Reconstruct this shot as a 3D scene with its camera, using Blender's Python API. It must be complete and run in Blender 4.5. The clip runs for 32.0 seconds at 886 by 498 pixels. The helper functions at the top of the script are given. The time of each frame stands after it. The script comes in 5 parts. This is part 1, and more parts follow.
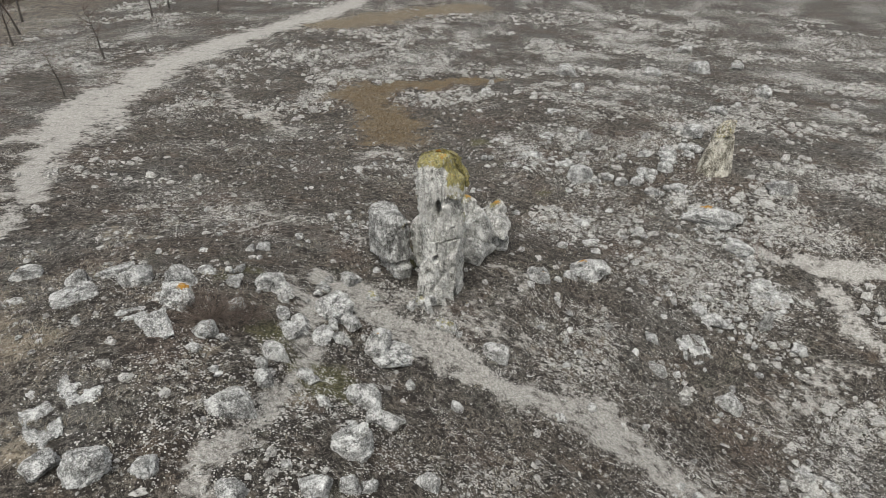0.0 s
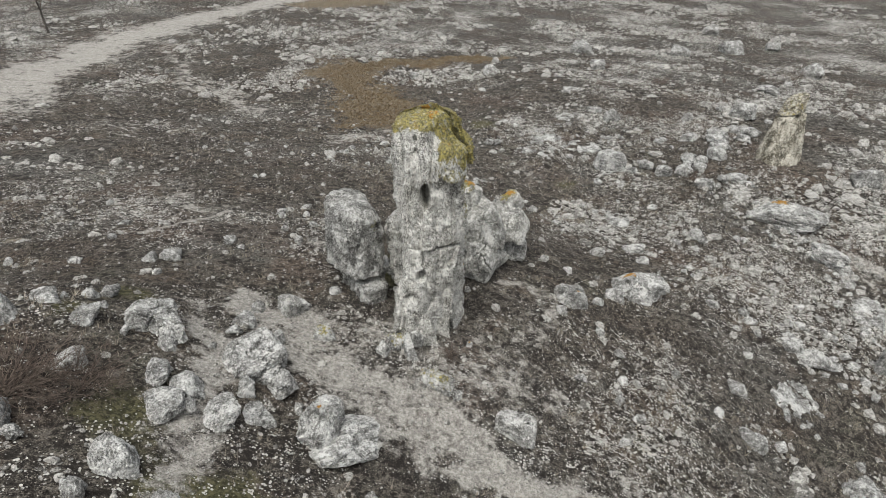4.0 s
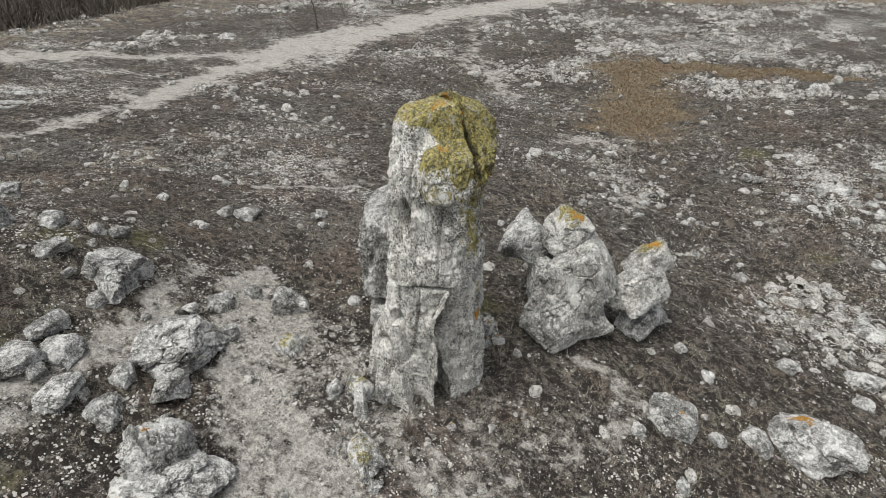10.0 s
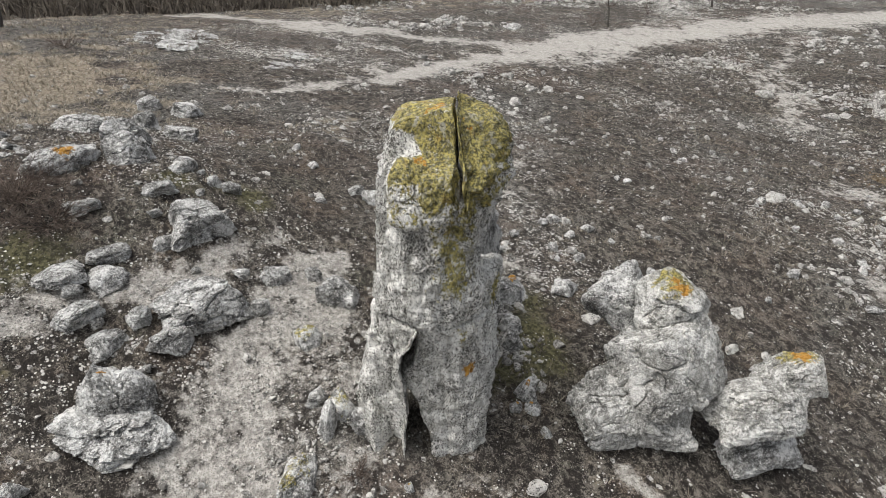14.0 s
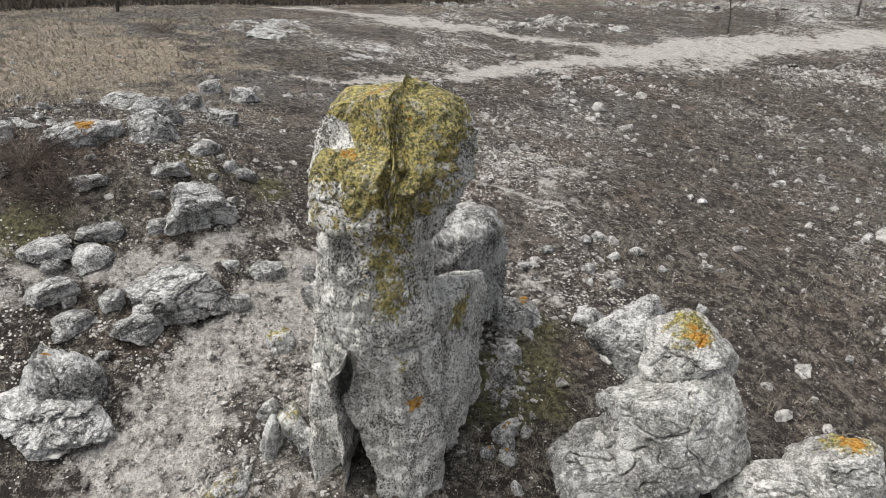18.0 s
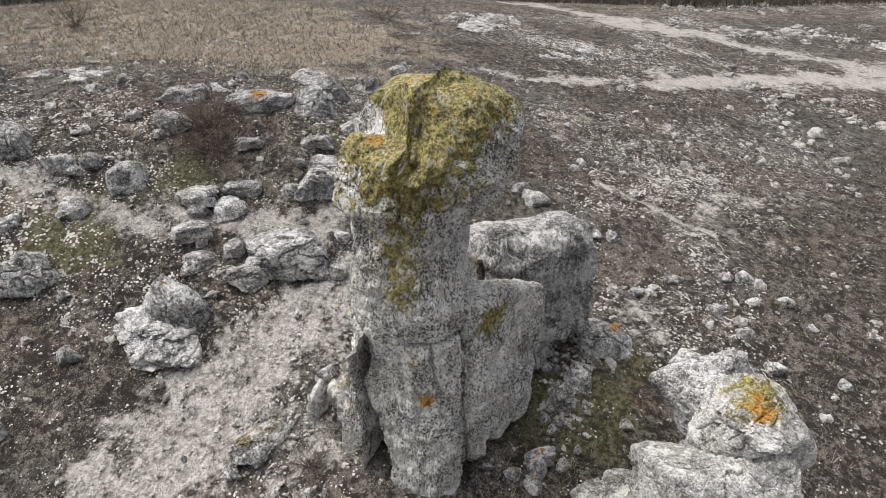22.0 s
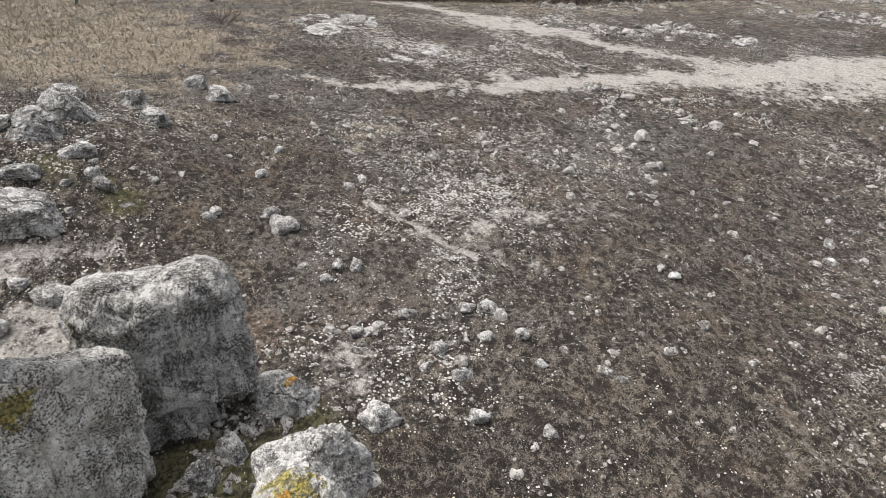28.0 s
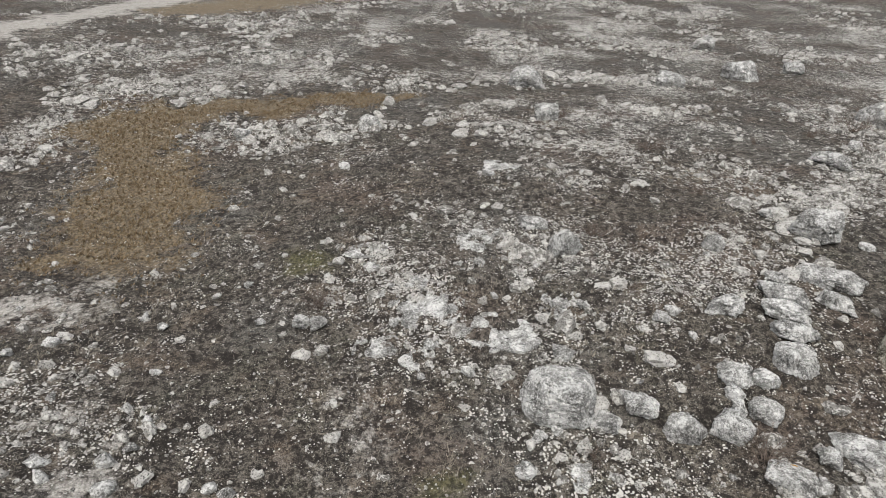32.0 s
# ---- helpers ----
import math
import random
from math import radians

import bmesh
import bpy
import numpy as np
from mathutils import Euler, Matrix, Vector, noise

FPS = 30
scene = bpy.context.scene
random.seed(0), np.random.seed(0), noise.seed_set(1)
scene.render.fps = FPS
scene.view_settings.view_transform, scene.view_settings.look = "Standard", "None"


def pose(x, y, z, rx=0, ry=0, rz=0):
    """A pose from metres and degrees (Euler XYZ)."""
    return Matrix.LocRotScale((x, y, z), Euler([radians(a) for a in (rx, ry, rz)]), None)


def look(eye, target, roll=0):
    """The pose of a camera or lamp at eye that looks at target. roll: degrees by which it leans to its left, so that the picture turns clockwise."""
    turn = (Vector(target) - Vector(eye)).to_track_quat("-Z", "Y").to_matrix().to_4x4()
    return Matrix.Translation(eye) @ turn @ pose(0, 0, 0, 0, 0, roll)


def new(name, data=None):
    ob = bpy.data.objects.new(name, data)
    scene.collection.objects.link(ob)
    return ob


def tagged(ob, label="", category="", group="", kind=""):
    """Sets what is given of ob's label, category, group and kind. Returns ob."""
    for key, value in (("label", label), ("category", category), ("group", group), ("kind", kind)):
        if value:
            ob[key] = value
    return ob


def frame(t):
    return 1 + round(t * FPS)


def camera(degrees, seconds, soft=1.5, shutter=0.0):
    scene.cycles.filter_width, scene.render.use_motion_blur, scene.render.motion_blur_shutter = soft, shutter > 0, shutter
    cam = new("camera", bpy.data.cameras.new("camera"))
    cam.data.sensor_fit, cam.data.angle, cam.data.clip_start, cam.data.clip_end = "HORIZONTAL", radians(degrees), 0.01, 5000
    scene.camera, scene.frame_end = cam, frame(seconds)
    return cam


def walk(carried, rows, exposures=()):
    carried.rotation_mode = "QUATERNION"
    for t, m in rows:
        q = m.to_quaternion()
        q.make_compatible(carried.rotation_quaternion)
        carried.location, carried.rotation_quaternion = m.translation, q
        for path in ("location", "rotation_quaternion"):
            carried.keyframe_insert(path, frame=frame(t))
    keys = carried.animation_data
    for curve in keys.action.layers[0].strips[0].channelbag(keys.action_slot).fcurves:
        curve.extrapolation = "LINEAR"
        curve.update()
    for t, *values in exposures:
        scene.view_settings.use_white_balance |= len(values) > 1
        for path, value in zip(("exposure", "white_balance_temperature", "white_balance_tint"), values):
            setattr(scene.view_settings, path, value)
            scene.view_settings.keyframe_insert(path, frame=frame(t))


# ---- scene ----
# One slow orbit round the pillar by a drone whose camera points about 28 degrees down.
cam = camera(70.40, 32.0, soft=0.75)
# seconds, x, y, z, yaw, pitch, roll
PATH = [
    (0.0, -0.400, -20.518, 12.716, -1.37, -28.29, -0.26),
    (0.5, -0.385, -19.765, 12.618, -1.43, -28.11, -0.19),
    (1.0, -0.356, -18.905, 12.340, -1.46, -28.09, -0.14),
    (1.5, -0.292, -18.041, 11.848, -1.45, -28.11, -0.10),
    (2.0, -0.227, -17.222, 11.331, -1.46, -28.15, -0.08),
    (2.5, -0.161, -16.389, 10.805, -1.46, -28.17, -0.06),
    (4.5, -0.006, -12.501, 8.800, -1.63, -28.08, -0.00),
    (5.0, 0.027, -11.395, 8.501, -1.84, -28.09, 0.03),
    (5.5, 0.048, -10.387, 8.268, -1.86, -28.06, 0.03),
    (6.0, 0.063, -9.766, 8.095, -1.83, -28.12, 0.05),
    (6.5, 0.229, -9.444, 7.994, -1.77, -28.07, 0.06),
    (7.0, 0.935, -9.218, 7.997, -1.73, -28.12, 0.05),
    (7.5, 2.182, -9.056, 8.015, -0.63, -28.14, 0.08),
    (8.0, 3.520, -8.824, 8.013, 5.91, -28.09, 0.13),
    (8.5, 4.481, -8.597, 8.026, 18.55, -28.05, 0.10),
    (9.0, 4.845, -8.533, 8.037, 28.06, -28.06, 0.07),
    (9.5, 4.994, -8.483, 8.060, 29.66, -28.23, 0.07),
    (10.0, 5.158, -8.440, 8.049, 31.87, -28.24, 0.03),
    (10.5, 5.412, -8.318, 8.040, 35.90, -28.26, -0.02),
    (11.0, 5.755, -7.981, 8.056, 39.45, -28.34, -0.04),
    (11.5, 6.200, -7.448, 8.042, 41.09, -28.33, -0.03),
    (12.0, 6.626, -6.729, 7.980, 42.72, -28.32, -0.03),
    (12.5, 6.921, -5.994, 7.909, 47.71, -28.24, -0.05),
    (13.0, 7.036, -5.277, 7.840, 53.71, -28.22, -0.03),
    (13.5, 7.009, -4.568, 7.801, 59.44, -28.38, -0.06),
    (14.0, 6.940, -3.931, 7.608, 62.19, -28.34, -0.06),
    (14.5, 6.824, -3.379, 7.361, 62.70, -28.31, -0.04),
    (15.0, 6.693, -2.899, 7.256, 62.99, -28.34, -0.01),
    (15.5, 6.619, -2.451, 7.165, 63.18, -27.75, -0.14),
    (17.5, 6.528, -1.623, 7.115, 69.88, -27.87, 0.11),
    (18.0, 6.560, -1.616, 7.086, 73.45, -28.03, 0.03),
    (18.5, 6.576, -1.660, 7.051, 77.01, -28.08, 0.01),
    (19.0, 6.595, -1.673, 7.013, 80.97, -28.00, 0.03),
    (19.5, 6.600, -1.583, 7.018, 83.02, -28.04, 0.02),
    (20.0, 6.617, -1.392, 7.015, 84.29, -28.06, -0.00),
    (20.5, 6.632, -1.059, 7.016, 85.66, -28.10, -0.01),
    (21.0, 6.643, -0.628, 7.007, 87.89, -28.06, 0.08),
    (21.5, 6.626, -0.094, 7.010, 91.26, -28.13, -0.04),
    (22.0, 6.574, 0.475, 6.987, 95.17, -28.13, -0.02),
    (22.5, 6.494, 1.098, 6.969, 100.34, -28.14, 0.05),
    (23.0, 6.364, 1.735, 6.955, 106.15, -28.18, -0.03),
    (23.5, 6.172, 2.354, 6.933, 112.56, -28.19, -0.05),
    (24.0, 5.890, 2.949, 6.900, 119.27, -28.21, -0.00),
    (24.5, 5.528, 3.514, 6.841, 126.12, -28.07, -0.04),
    (26.5, 4.999, 4.650, 7.023, 134.36, -28.31, 0.09),
    (27.0, 5.010, 4.703, 7.030, 127.94, -28.34, 0.05),
    (27.5, 4.958, 4.765, 7.009, 110.28, -28.33, -0.04),
    (28.0, 4.895, 4.804, 6.972, 90.35, -28.37, -0.12),
    (28.5, 4.838, 4.780, 6.896, 70.39, -28.11, 0.07),
    (29.0, 5.143, 4.898, 7.017, 52.42, -27.87, 0.13),
    (29.5, 5.454, 4.616, 7.408, 38.84, -28.27, 0.03),
    (30.0, 5.557, 4.639, 7.469, 29.15, -28.34, 0.05),
    (30.5, 5.544, 4.692, 7.480, 14.77, -28.35, 0.01),
    (31.0, 5.608, 4.659, 7.443, 1.62, -28.16, -0.05),
    (31.5, 5.540, 4.698, 7.409, -2.89, -28.09, -0.01),
    (32.0, 5.542, 4.710, 7.446, -4.30, -28.16, 0.13),
]
walk(cam, [(t, pose(x, y, z, 90 + p, 0, yaw) @ pose(0, 0, 0, 0, 0, r)) for t, x, y, z, yaw, p, r in PATH], [(0, -0.20, 6330, 6), (8, -0.18, 6340, 6), (13, 0.09, 6340, 8), (20, 0.11, 6360, 9), (24, 0.28, 6420, 12), (27, 0.28, 6440, 9), (29, 0.18, 6440, 12), (30.5, 0.03, 6340, 9), (31, -0.04, 6330, 8), (32, -0.10, 6350, 8)])
# ---- end of path ----

# ---- light: flat grey winter sky, a wide veiled sun ----
world = bpy.data.worlds.new("overcast")
scene.world = world
world.use_nodes = True
wn = world.node_tree.nodes
sky = wn.new("ShaderNodeTexSky")
sky.sky_type = "NISHITA"
sky.sun_disc = False
SUN_EL, SUN_AZ = 66.0, 195.0
sky.sun_elevation, sky.sun_rotation = radians(SUN_EL), radians(SUN_AZ)
sky.air_density, sky.dust_density, sky.ozone_density = 0.7, 6.0, 1.0
wn["Background"].inputs["Strength"].default_value = 0.20
veil = wn.new("ShaderNodeHueSaturation")  # a closed cloud cover takes most of the blue away
veil.inputs["Saturation"].default_value = 0.35
world.node_tree.links.new(sky.outputs["Color"], veil.inputs["Color"])
world.node_tree.links.new(veil.outputs["Color"], wn["Background"].inputs["Color"])
sun = new("sun", bpy.data.lights.new("sun", "SUN"))
sun.data.energy, sun.data.angle, sun.data.color = 1.0, radians(45), (1.0, 0.98, 0.95)
_a, _e = radians(SUN_AZ), radians(SUN_EL)
sun.matrix_world = look((0, 0, 0), (-math.sin(_a) * math.cos(_e), -math.cos(_a) * math.cos(_e), -math.sin(_e)))
scene.view_settings.exposure = 0.0


# ---- noise and mesh helpers ----
def lattice(ix, iy, iz, seed):
    n = (ix * 374761393 + iy * 668265263 + iz * 1274126177 + seed * 974711) & 0x7FFFFFFF
    n = ((n ^ (n >> 13)) * 1103515245 + 12345) & 0x7FFFFFFF
    n = ((n ^ (n >> 16)) * 1911520717) & 0x7FFFFFFF
    return (n & 0xFFFFF) / 524287.5 - 1.0


def vnoise(p, seed=0):
    """Smooth value noise, -1 to 1, at rows of points."""
    f = np.floor(p)
    i = f.astype(np.int64)
    u = p - f
    u = u * u * (3 - 2 * u)
    out = 0.0
    for dx in (0, 1):
        for dy in (0, 1):
            for dz in (0, 1):
                w = (u[:, 0] if dx else 1 - u[:, 0]) * (u[:, 1] if dy else 1 - u[:, 1]) * (u[:, 2] if dz else 1 - u[:, 2])
                out = out + w * lattice(i[:, 0] + dx, i[:, 1] + dy, i[:, 2] + dz, seed)
    return out


def fbm(p, octaves=4, seed=0, gain=0.5):
    out, a = 0.0, 1.0
    for k in range(octaves):
        out = out + a * vnoise(p * 2.0 ** k + 17.3 * k, seed + k)
        a *= gain
    return out


def ease(a, b, v):
    t = np.clip((v - a) / (b - a), 0, 1)
    return t * t * (3 - 2 * t)


def mesh_from(name, verts, faces, mat, smooth=True, **attributes):
    """A mesh from arrays: rows of points, rows of triangle or quad corners, and values per point."""
    me = bpy.data.meshes.new(name)
    verts = np.asarray(verts, np.float32)
    faces = np.asarray(faces, np.int32)
    k = faces.shape[1]
    me.vertices.add(len(verts))
    me.vertices.foreach_set("co", verts.ravel())
    me.loops.add(faces.size)
    me.loops.foreach_set("vertex_index", faces.ravel())
    me.polygons.add(len(faces))
    me.polygons.foreach_set("loop_start", np.arange(0, faces.size, k, dtype=np.int32))
    me.polygons.foreach_set("use_smooth", np.full(len(faces), smooth))
    me.update(calc_edges=True)
    for key, values in attributes.items():
        me.attributes.new(key, "FLOAT", "POINT").data.foreach_set("value", np.asarray(values, np.float32))
    me.materials.append(mat)
    return me


def part(name, me, parent, label=""):
    ob = new(name, me)
    ob.parent = parent
    return tagged(ob, label)


# ---- the lie of the land ----
BASE = (-0.2487, -0.0566, -0.0134)
MOUNDS = [  # x, y, spread, height
    (-8, -7, 4, 1.002), (-4.5, -4.5, 2.2, 0.094), (8, 3, 6, 1.359), (-1, -7, 3, -0.345), (-9, 3, 6, 0.049),
    (-22, -12, 14, 1.767), (12, 25, 12, 1.120), (3, -4, 3, 0.047), (0, 0, 2.5, 0.209), (-3, 10, 7, 0.937),
    (5, 10, 5, -1.321), (-8, -3.5, 2.2, 0.606), (14, -3, 8, -3.927), (-6, 20, 10, -1.763), (16, 14, 6, -0.203),
    (-5, -14, 6, 1.906), (2, 3, 2, 0.177),
]


def land(x, y):
    x, y = np.asarray(x, float), np.asarray(y, float)
    h = BASE[0] + BASE[1] * 30 * np.tanh(x / 30) + BASE[2] * 30 * np.tanh(y / 30)
    for mx, my, s, a in MOUNDS:
        h = h + a * np.exp(-((x - mx) ** 2 + (y - my) ** 2) / (2 * s * s))
    return h


def stroke(x, y, points, width):
    """1 on a line of points in the plan, falling to 0 past its width."""
    best = np.full(np.shape(x), 1e9)
    for (ax, ay), (bx, by) in zip(points[:-1], points[1:]):
        dx, dy = bx - ax, by - ay
        t = np.clip(((x - ax) * dx + (y - ay) * dy) / (dx * dx + dy * dy + 1e-9), 0, 1)
        best = np.minimum(best, np.hypot(x - ax - t * dx, y - ay - t * dy))
    return 1 - ease(0, width * 1.7, best)


TRAIL = [(-18, -16), (-18, -5), (-17.6, 0), (-18, 3.2), (-19.4, 7.2), (-22, 13), (-23.3, 18), (-24.3, 27), (-24.2, 35), (-23, 44), (-19.5, 57), (-14, 76), (-8, 110)]
TRAIL_FORK = [(-23.3, 18), (-25.5, 15.4), (-29, 11.6), (-33, 6.3), (-38, 2)]
TRAIL_SIDE = [(-21, 38), (-16.7, 30.5), (-14, 27), (-10.5, 23.4)]
FOOTPATH = [(-5.2, -1.6), (-4.1, -2.0), (-3.0, -1.9), (-2.2, -2.6), (-1.3, -3.4), (-0.4, -4.3), (0.8, -4.7), (2.1, -5.1), (3.6, -5.3), (5.0, -5.5), (6.0, -6.2), (6.9, -7.8), (7.6, -10)]
GOAT_TRACK = [(-5.0, -1.2), (-4.4, -3.2), (-4.1, -5.4), (-3.7, -8.0), (-4.2, -9.8), (-4.7, -11.5), (-5, -15)]
SCRAPE = [(-8.4, 3.0), (-7.6, 4.2), (-6.5, 5.4)]
RUSSET = [(4.6, 35.4), (1.1, 34.6), (-2.6, 34.0), (-5.8, 33.4), (-5.2, 29.2), (-3.6, 24.6), (-2.6, 21.6)]
RUSSET_FAR = [(-12, 64), (-3.2, 76), (7, 88)]


def patches(x, y):
    """Where the ground is bare sand, straw, russet grass, or full of stones."""
    p = np.stack([x, y, 0 * x], -1)
    wob = fbm(p * 0.8, 3, 31)
    x2, y2 = x + 0.45 * wob, y + 0.45 * fbm(p * 0.8 + 50, 3, 33)
    x3, y3 = x + 1.1 * fbm(p * 0.45 + 7, 4, 35), y + 1.1 * fbm(p * 0.45 + 70, 4, 36)
    sand = np.maximum.reduce([
        0.7 * stroke(x2, y2, TRAIL[2:5], 0.7), stroke(x2, y2, TRAIL[4:7], 1.3), stroke(x3, y3, TRAIL[6:], 2.8), 0.85 * stroke(x3, y3, TRAIL_FORK, 1.5), 0.6 * stroke(x3, y3, TRAIL_SIDE, 1.0),
        stroke(x3, y3, FOOTPATH[:4], 0.75), 0.75 * stroke(x2, y2, FOOTPATH[2:6], 1.2), 0.85 * stroke(x3, y3, FOOTPATH[4:9], 1.25), 0.8 * stroke(x3, y3, FOOTPATH[8:], 1.2), 0.7 * stroke(x2, y2, GOAT_TRACK, 0.5), 0.8 * stroke(x + 0.12 * wob, y, SCRAPE, 0.15), 0.5 * stroke(x2, y2, [(-7.5, 5.6), (-6.4, 6.4)], 0.4), 0.5 * stroke(x2, y2, [(-8.9, 7.5), (-9.4, 8.7)], 0.4),
        1.0 * stroke(x3, y3, [(17.2, 5.8), (19, 5.0), (24, 3.6)], 1.2), 0.8 * stroke(x3, y3, [(18.2, 3.0), (18.5, 1.4), (19, -2)], 0.8), 0.5 * stroke(x3, y3, [(12, -4), (15, -1), (17, 0)], 1.0),
        0.5 * stroke(x2, y2, [(-1.6, -1.2), (-0.6, -2.0), (0.9, -2.0), (2.6, -3.0)], 1.1), 0.7 * stroke(x2, y2, [(2.3, 2.0), (2.7, 2.2)], 0.3), 0.5 * stroke(x2, y2, [(-2.6, 2.8), (-3.4, 3.6)], 0.5),
        0.46 * stroke(x3, y3, [(0.6, -2.2), (2.0, -1.0), (3.4, 0.6), (4.0, 2.4)], 1.3), 0.42 * stroke(x3, y3, [(3.4, 13.6), (4.3, 14.6)], 1.1), 0.62 * stroke(x2, y2, [(-4.3, 17.6), (-2.4, 18.3)], 1.3), 0.5 * stroke(x2, y2, [(0.2, 12.4), (-0.6, 14)], 0.9), 0.5 * stroke(x2, y2, [(-9.4, 7.9), (-7.4, 5.0)], 0.6),
    ])
    straw = np.clip(np.exp(-((x + 17.5) ** 2 + (y + 9.5) ** 2) / 34) * 1.2 + np.exp(-((x + 26) ** 2 + (y + 20) ** 2) / 260) - 0.28 + 0.45 * wob, 0, 1)
    straw = np.maximum(straw, 0.35 * ease(-31, -37, x + 2 * wob + 0.15 * y))
    russet = np.maximum.reduce([stroke(x3, y3, RUSSET[:4], 1.3), stroke(x3, y3, RUSSET[3:], 2.2), 0.9 * stroke(x3, y3, RUSSET_FAR, 5.0)])
    stony = np.clip(0.28 + 0.12 * ease(6, 14, x + 0.35 * (y - 6)) + 0.10 * ease(20, 30, y + 0.2 * x) + 0.16 * np.exp(-((x - 7) ** 2 + (y + 3) ** 2) / 30) + 0.35 * wob + 0.45 * fbm(p * 0.22, 3, 37), 0, 1)
    quiet = np.clip(sum(np.exp(-((x - a) ** 2 + (y - b) ** 2) / (r * r)) for a, b, r in ((5.5, 12.5, 2.6), (2.2, 16.0, 2.2), (-4.5, 8.0, 3.0), (-9, 12, 4.0), (-5.5, -4.5, 3.0))), 0, 1)
    stony = stony * (1 - 0.8 * quiet) * (1 - 0.8 * russet) * (1 - 0.75 * straw) * (1 - 0.5 * sand)
    return sand, straw, russet, stony


GREEN = [(-0.9, 1.3, 0.7), (-2.0, 2.8, 0.5), (-3.0, -7.5, 0.9), (-3.8, -7.2, 0.7), (-6.6, -1.8, 0.6), (-7.0, -3.1, 0.5), (-1.1, 2.0, 0.6), (-5.0, -5.8, 0.8), (3.0, 19.9, 0.9), (-0.4, 1.9, 0.8), (6.2, 12.6, 0.6)]


def green_turf(x, y):
    return np.clip(sum(0.8 * np.exp(-((x - a) ** 2 + (y - b) ** 2) / (r * r)) for a, b, r in GREEN), 0, 1)


def relief(x, y):
    p = np.stack([x, y, 0 * x], -1)
    return 0.07 * fbm(p * 0.35, 3, 5) + 0.03 * fbm(p * 1.7, 3, 9)


def gz(x, y):
    x, y = np.atleast_1d(np.asarray(x, float)), np.atleast_1d(np.asarray(y, float))
    r = land(x, y) + relief(x, y)
    return float(r[0]) if len(r) == 1 else r


# ---- materials ----
class Nodes:
    """Short ways to add shader nodes to one material."""

    def __init__(self, name, rough=0.95):
        self.m = bpy.data.materials.new(name)
        self.m.use_nodes = True
        self.n, self.l = self.m.node_tree.nodes, self.m.node_tree.links
        self.b = self.n["Principled BSDF"]
        self.b.inputs["Roughness"].default_value = rough
        self.b.inputs["Specular IOR Level"].default_value = 0.2
        self.at = self.n.new("ShaderNodeTexCoord").outputs["Object"]

    def link(self, a, b):
        self.l.new(a, b)

    def own(self, spread=40.0):
        """Shifts the pattern by each object's own random number."""
        info, vm = self.n.new("ShaderNodeObjectInfo"), self.n.new("ShaderNodeVectorMath")
        mul = self.n.new("ShaderNodeMath")
        mul.operation, mul.inputs[1].default_value = "MULTIPLY", spread
        self.link(info.outputs["Random"], mul.inputs[0])
        vm.operation = "ADD"
        self.link(self.at, vm.inputs[0])
        self.link(mul.outputs[0], vm.inputs[1])
        self.at = vm.outputs[0]
        return info.outputs["Random"]

    def squash(self, x, y, z):
        vm = self.n.new("ShaderNodeVectorMath")
        vm.operation, vm.inputs[1].default_value = "MULTIPLY", (x, y, z)
        self.link(self.at, vm.inputs[0])
        return vm.outputs[0]

    def noise(self, scale, detail=5.0, rough=0.55, at=None, twist=0.0):
        t = self.n.new("ShaderNodeTexNoise")
        t.inputs["Scale"].default_value, t.inputs["Detail"].default_value, t.inputs["Roughness"].default_value, t.inputs["Distortion"].default_value = scale, detail, rough, twist
        self.link(at or self.at, t.inputs["Vector"])
        return t.outputs["Fac"]

    def cells(self, scale, feature="F1", at=None):
        t = self.n.new("ShaderNodeTexVoronoi")
        t.feature = feature
        t.inputs["Scale"].default_value = scale
        self.link(at or self.at, t.inputs["Vector"])
        return t.outputs["Distance"]

    def twisted(self, amount):
        """The place, pushed about by a fine noise, so that cells get ragged outlines."""
        t, vm = self.n.new("ShaderNodeTexNoise"), self.n.new("ShaderNodeVectorMath")
        t.inputs["Scale"].default_value = 9.0
        self.link(self.at, t.inputs["Vector"])
        vm.operation = "MULTIPLY_ADD"
        vm.inputs[1].default_value = (amount * 2, amount * 2, 0)
        self.link(t.outputs["Color"], vm.inputs[0])
        self.link(self.at, vm.inputs[2])
        return vm.outputs[0]

    def step(self, v, lo, hi, a=0.0, b=1.0):
        r = self.n.new("ShaderNodeMapRange")
        r.interpolation_type = "SMOOTHSTEP"
        for key, value in (("From Min", lo), ("From Max", hi), ("To Min", a), ("To Max", b)):
            r.inputs[key].default_value = value
        self.link(v, r.inputs["Value"])
        return r.outputs["Result"]

    def math(self, op, a, b):
        m = self.n.new("ShaderNodeMath")
        m.operation = op
        for socket, value in zip(m.inputs, (a, b)):
            if isinstance(value, (int, float)):
                socket.default_value = value
            else:
                self.link(value, socket)
        return m.outputs[0]

    def value(self, name):
        t = self.n.new("ShaderNodeAttribute")
        t.attribute_name = name
        return t.outputs["Fac"]

    def mix(self, fac, a, b):
        m = self.n.new("ShaderNodeMix")
        m.data_type = "RGBA"
        self.link(fac, m.inputs[0])
        for socket, value in ((m.inputs[6], a), (m.inputs[7], b)):
            if isinstance(value, tuple):
                socket.default_value = (*value, 1)
            else:
                self.link(value, socket)
        return m.outputs[2]

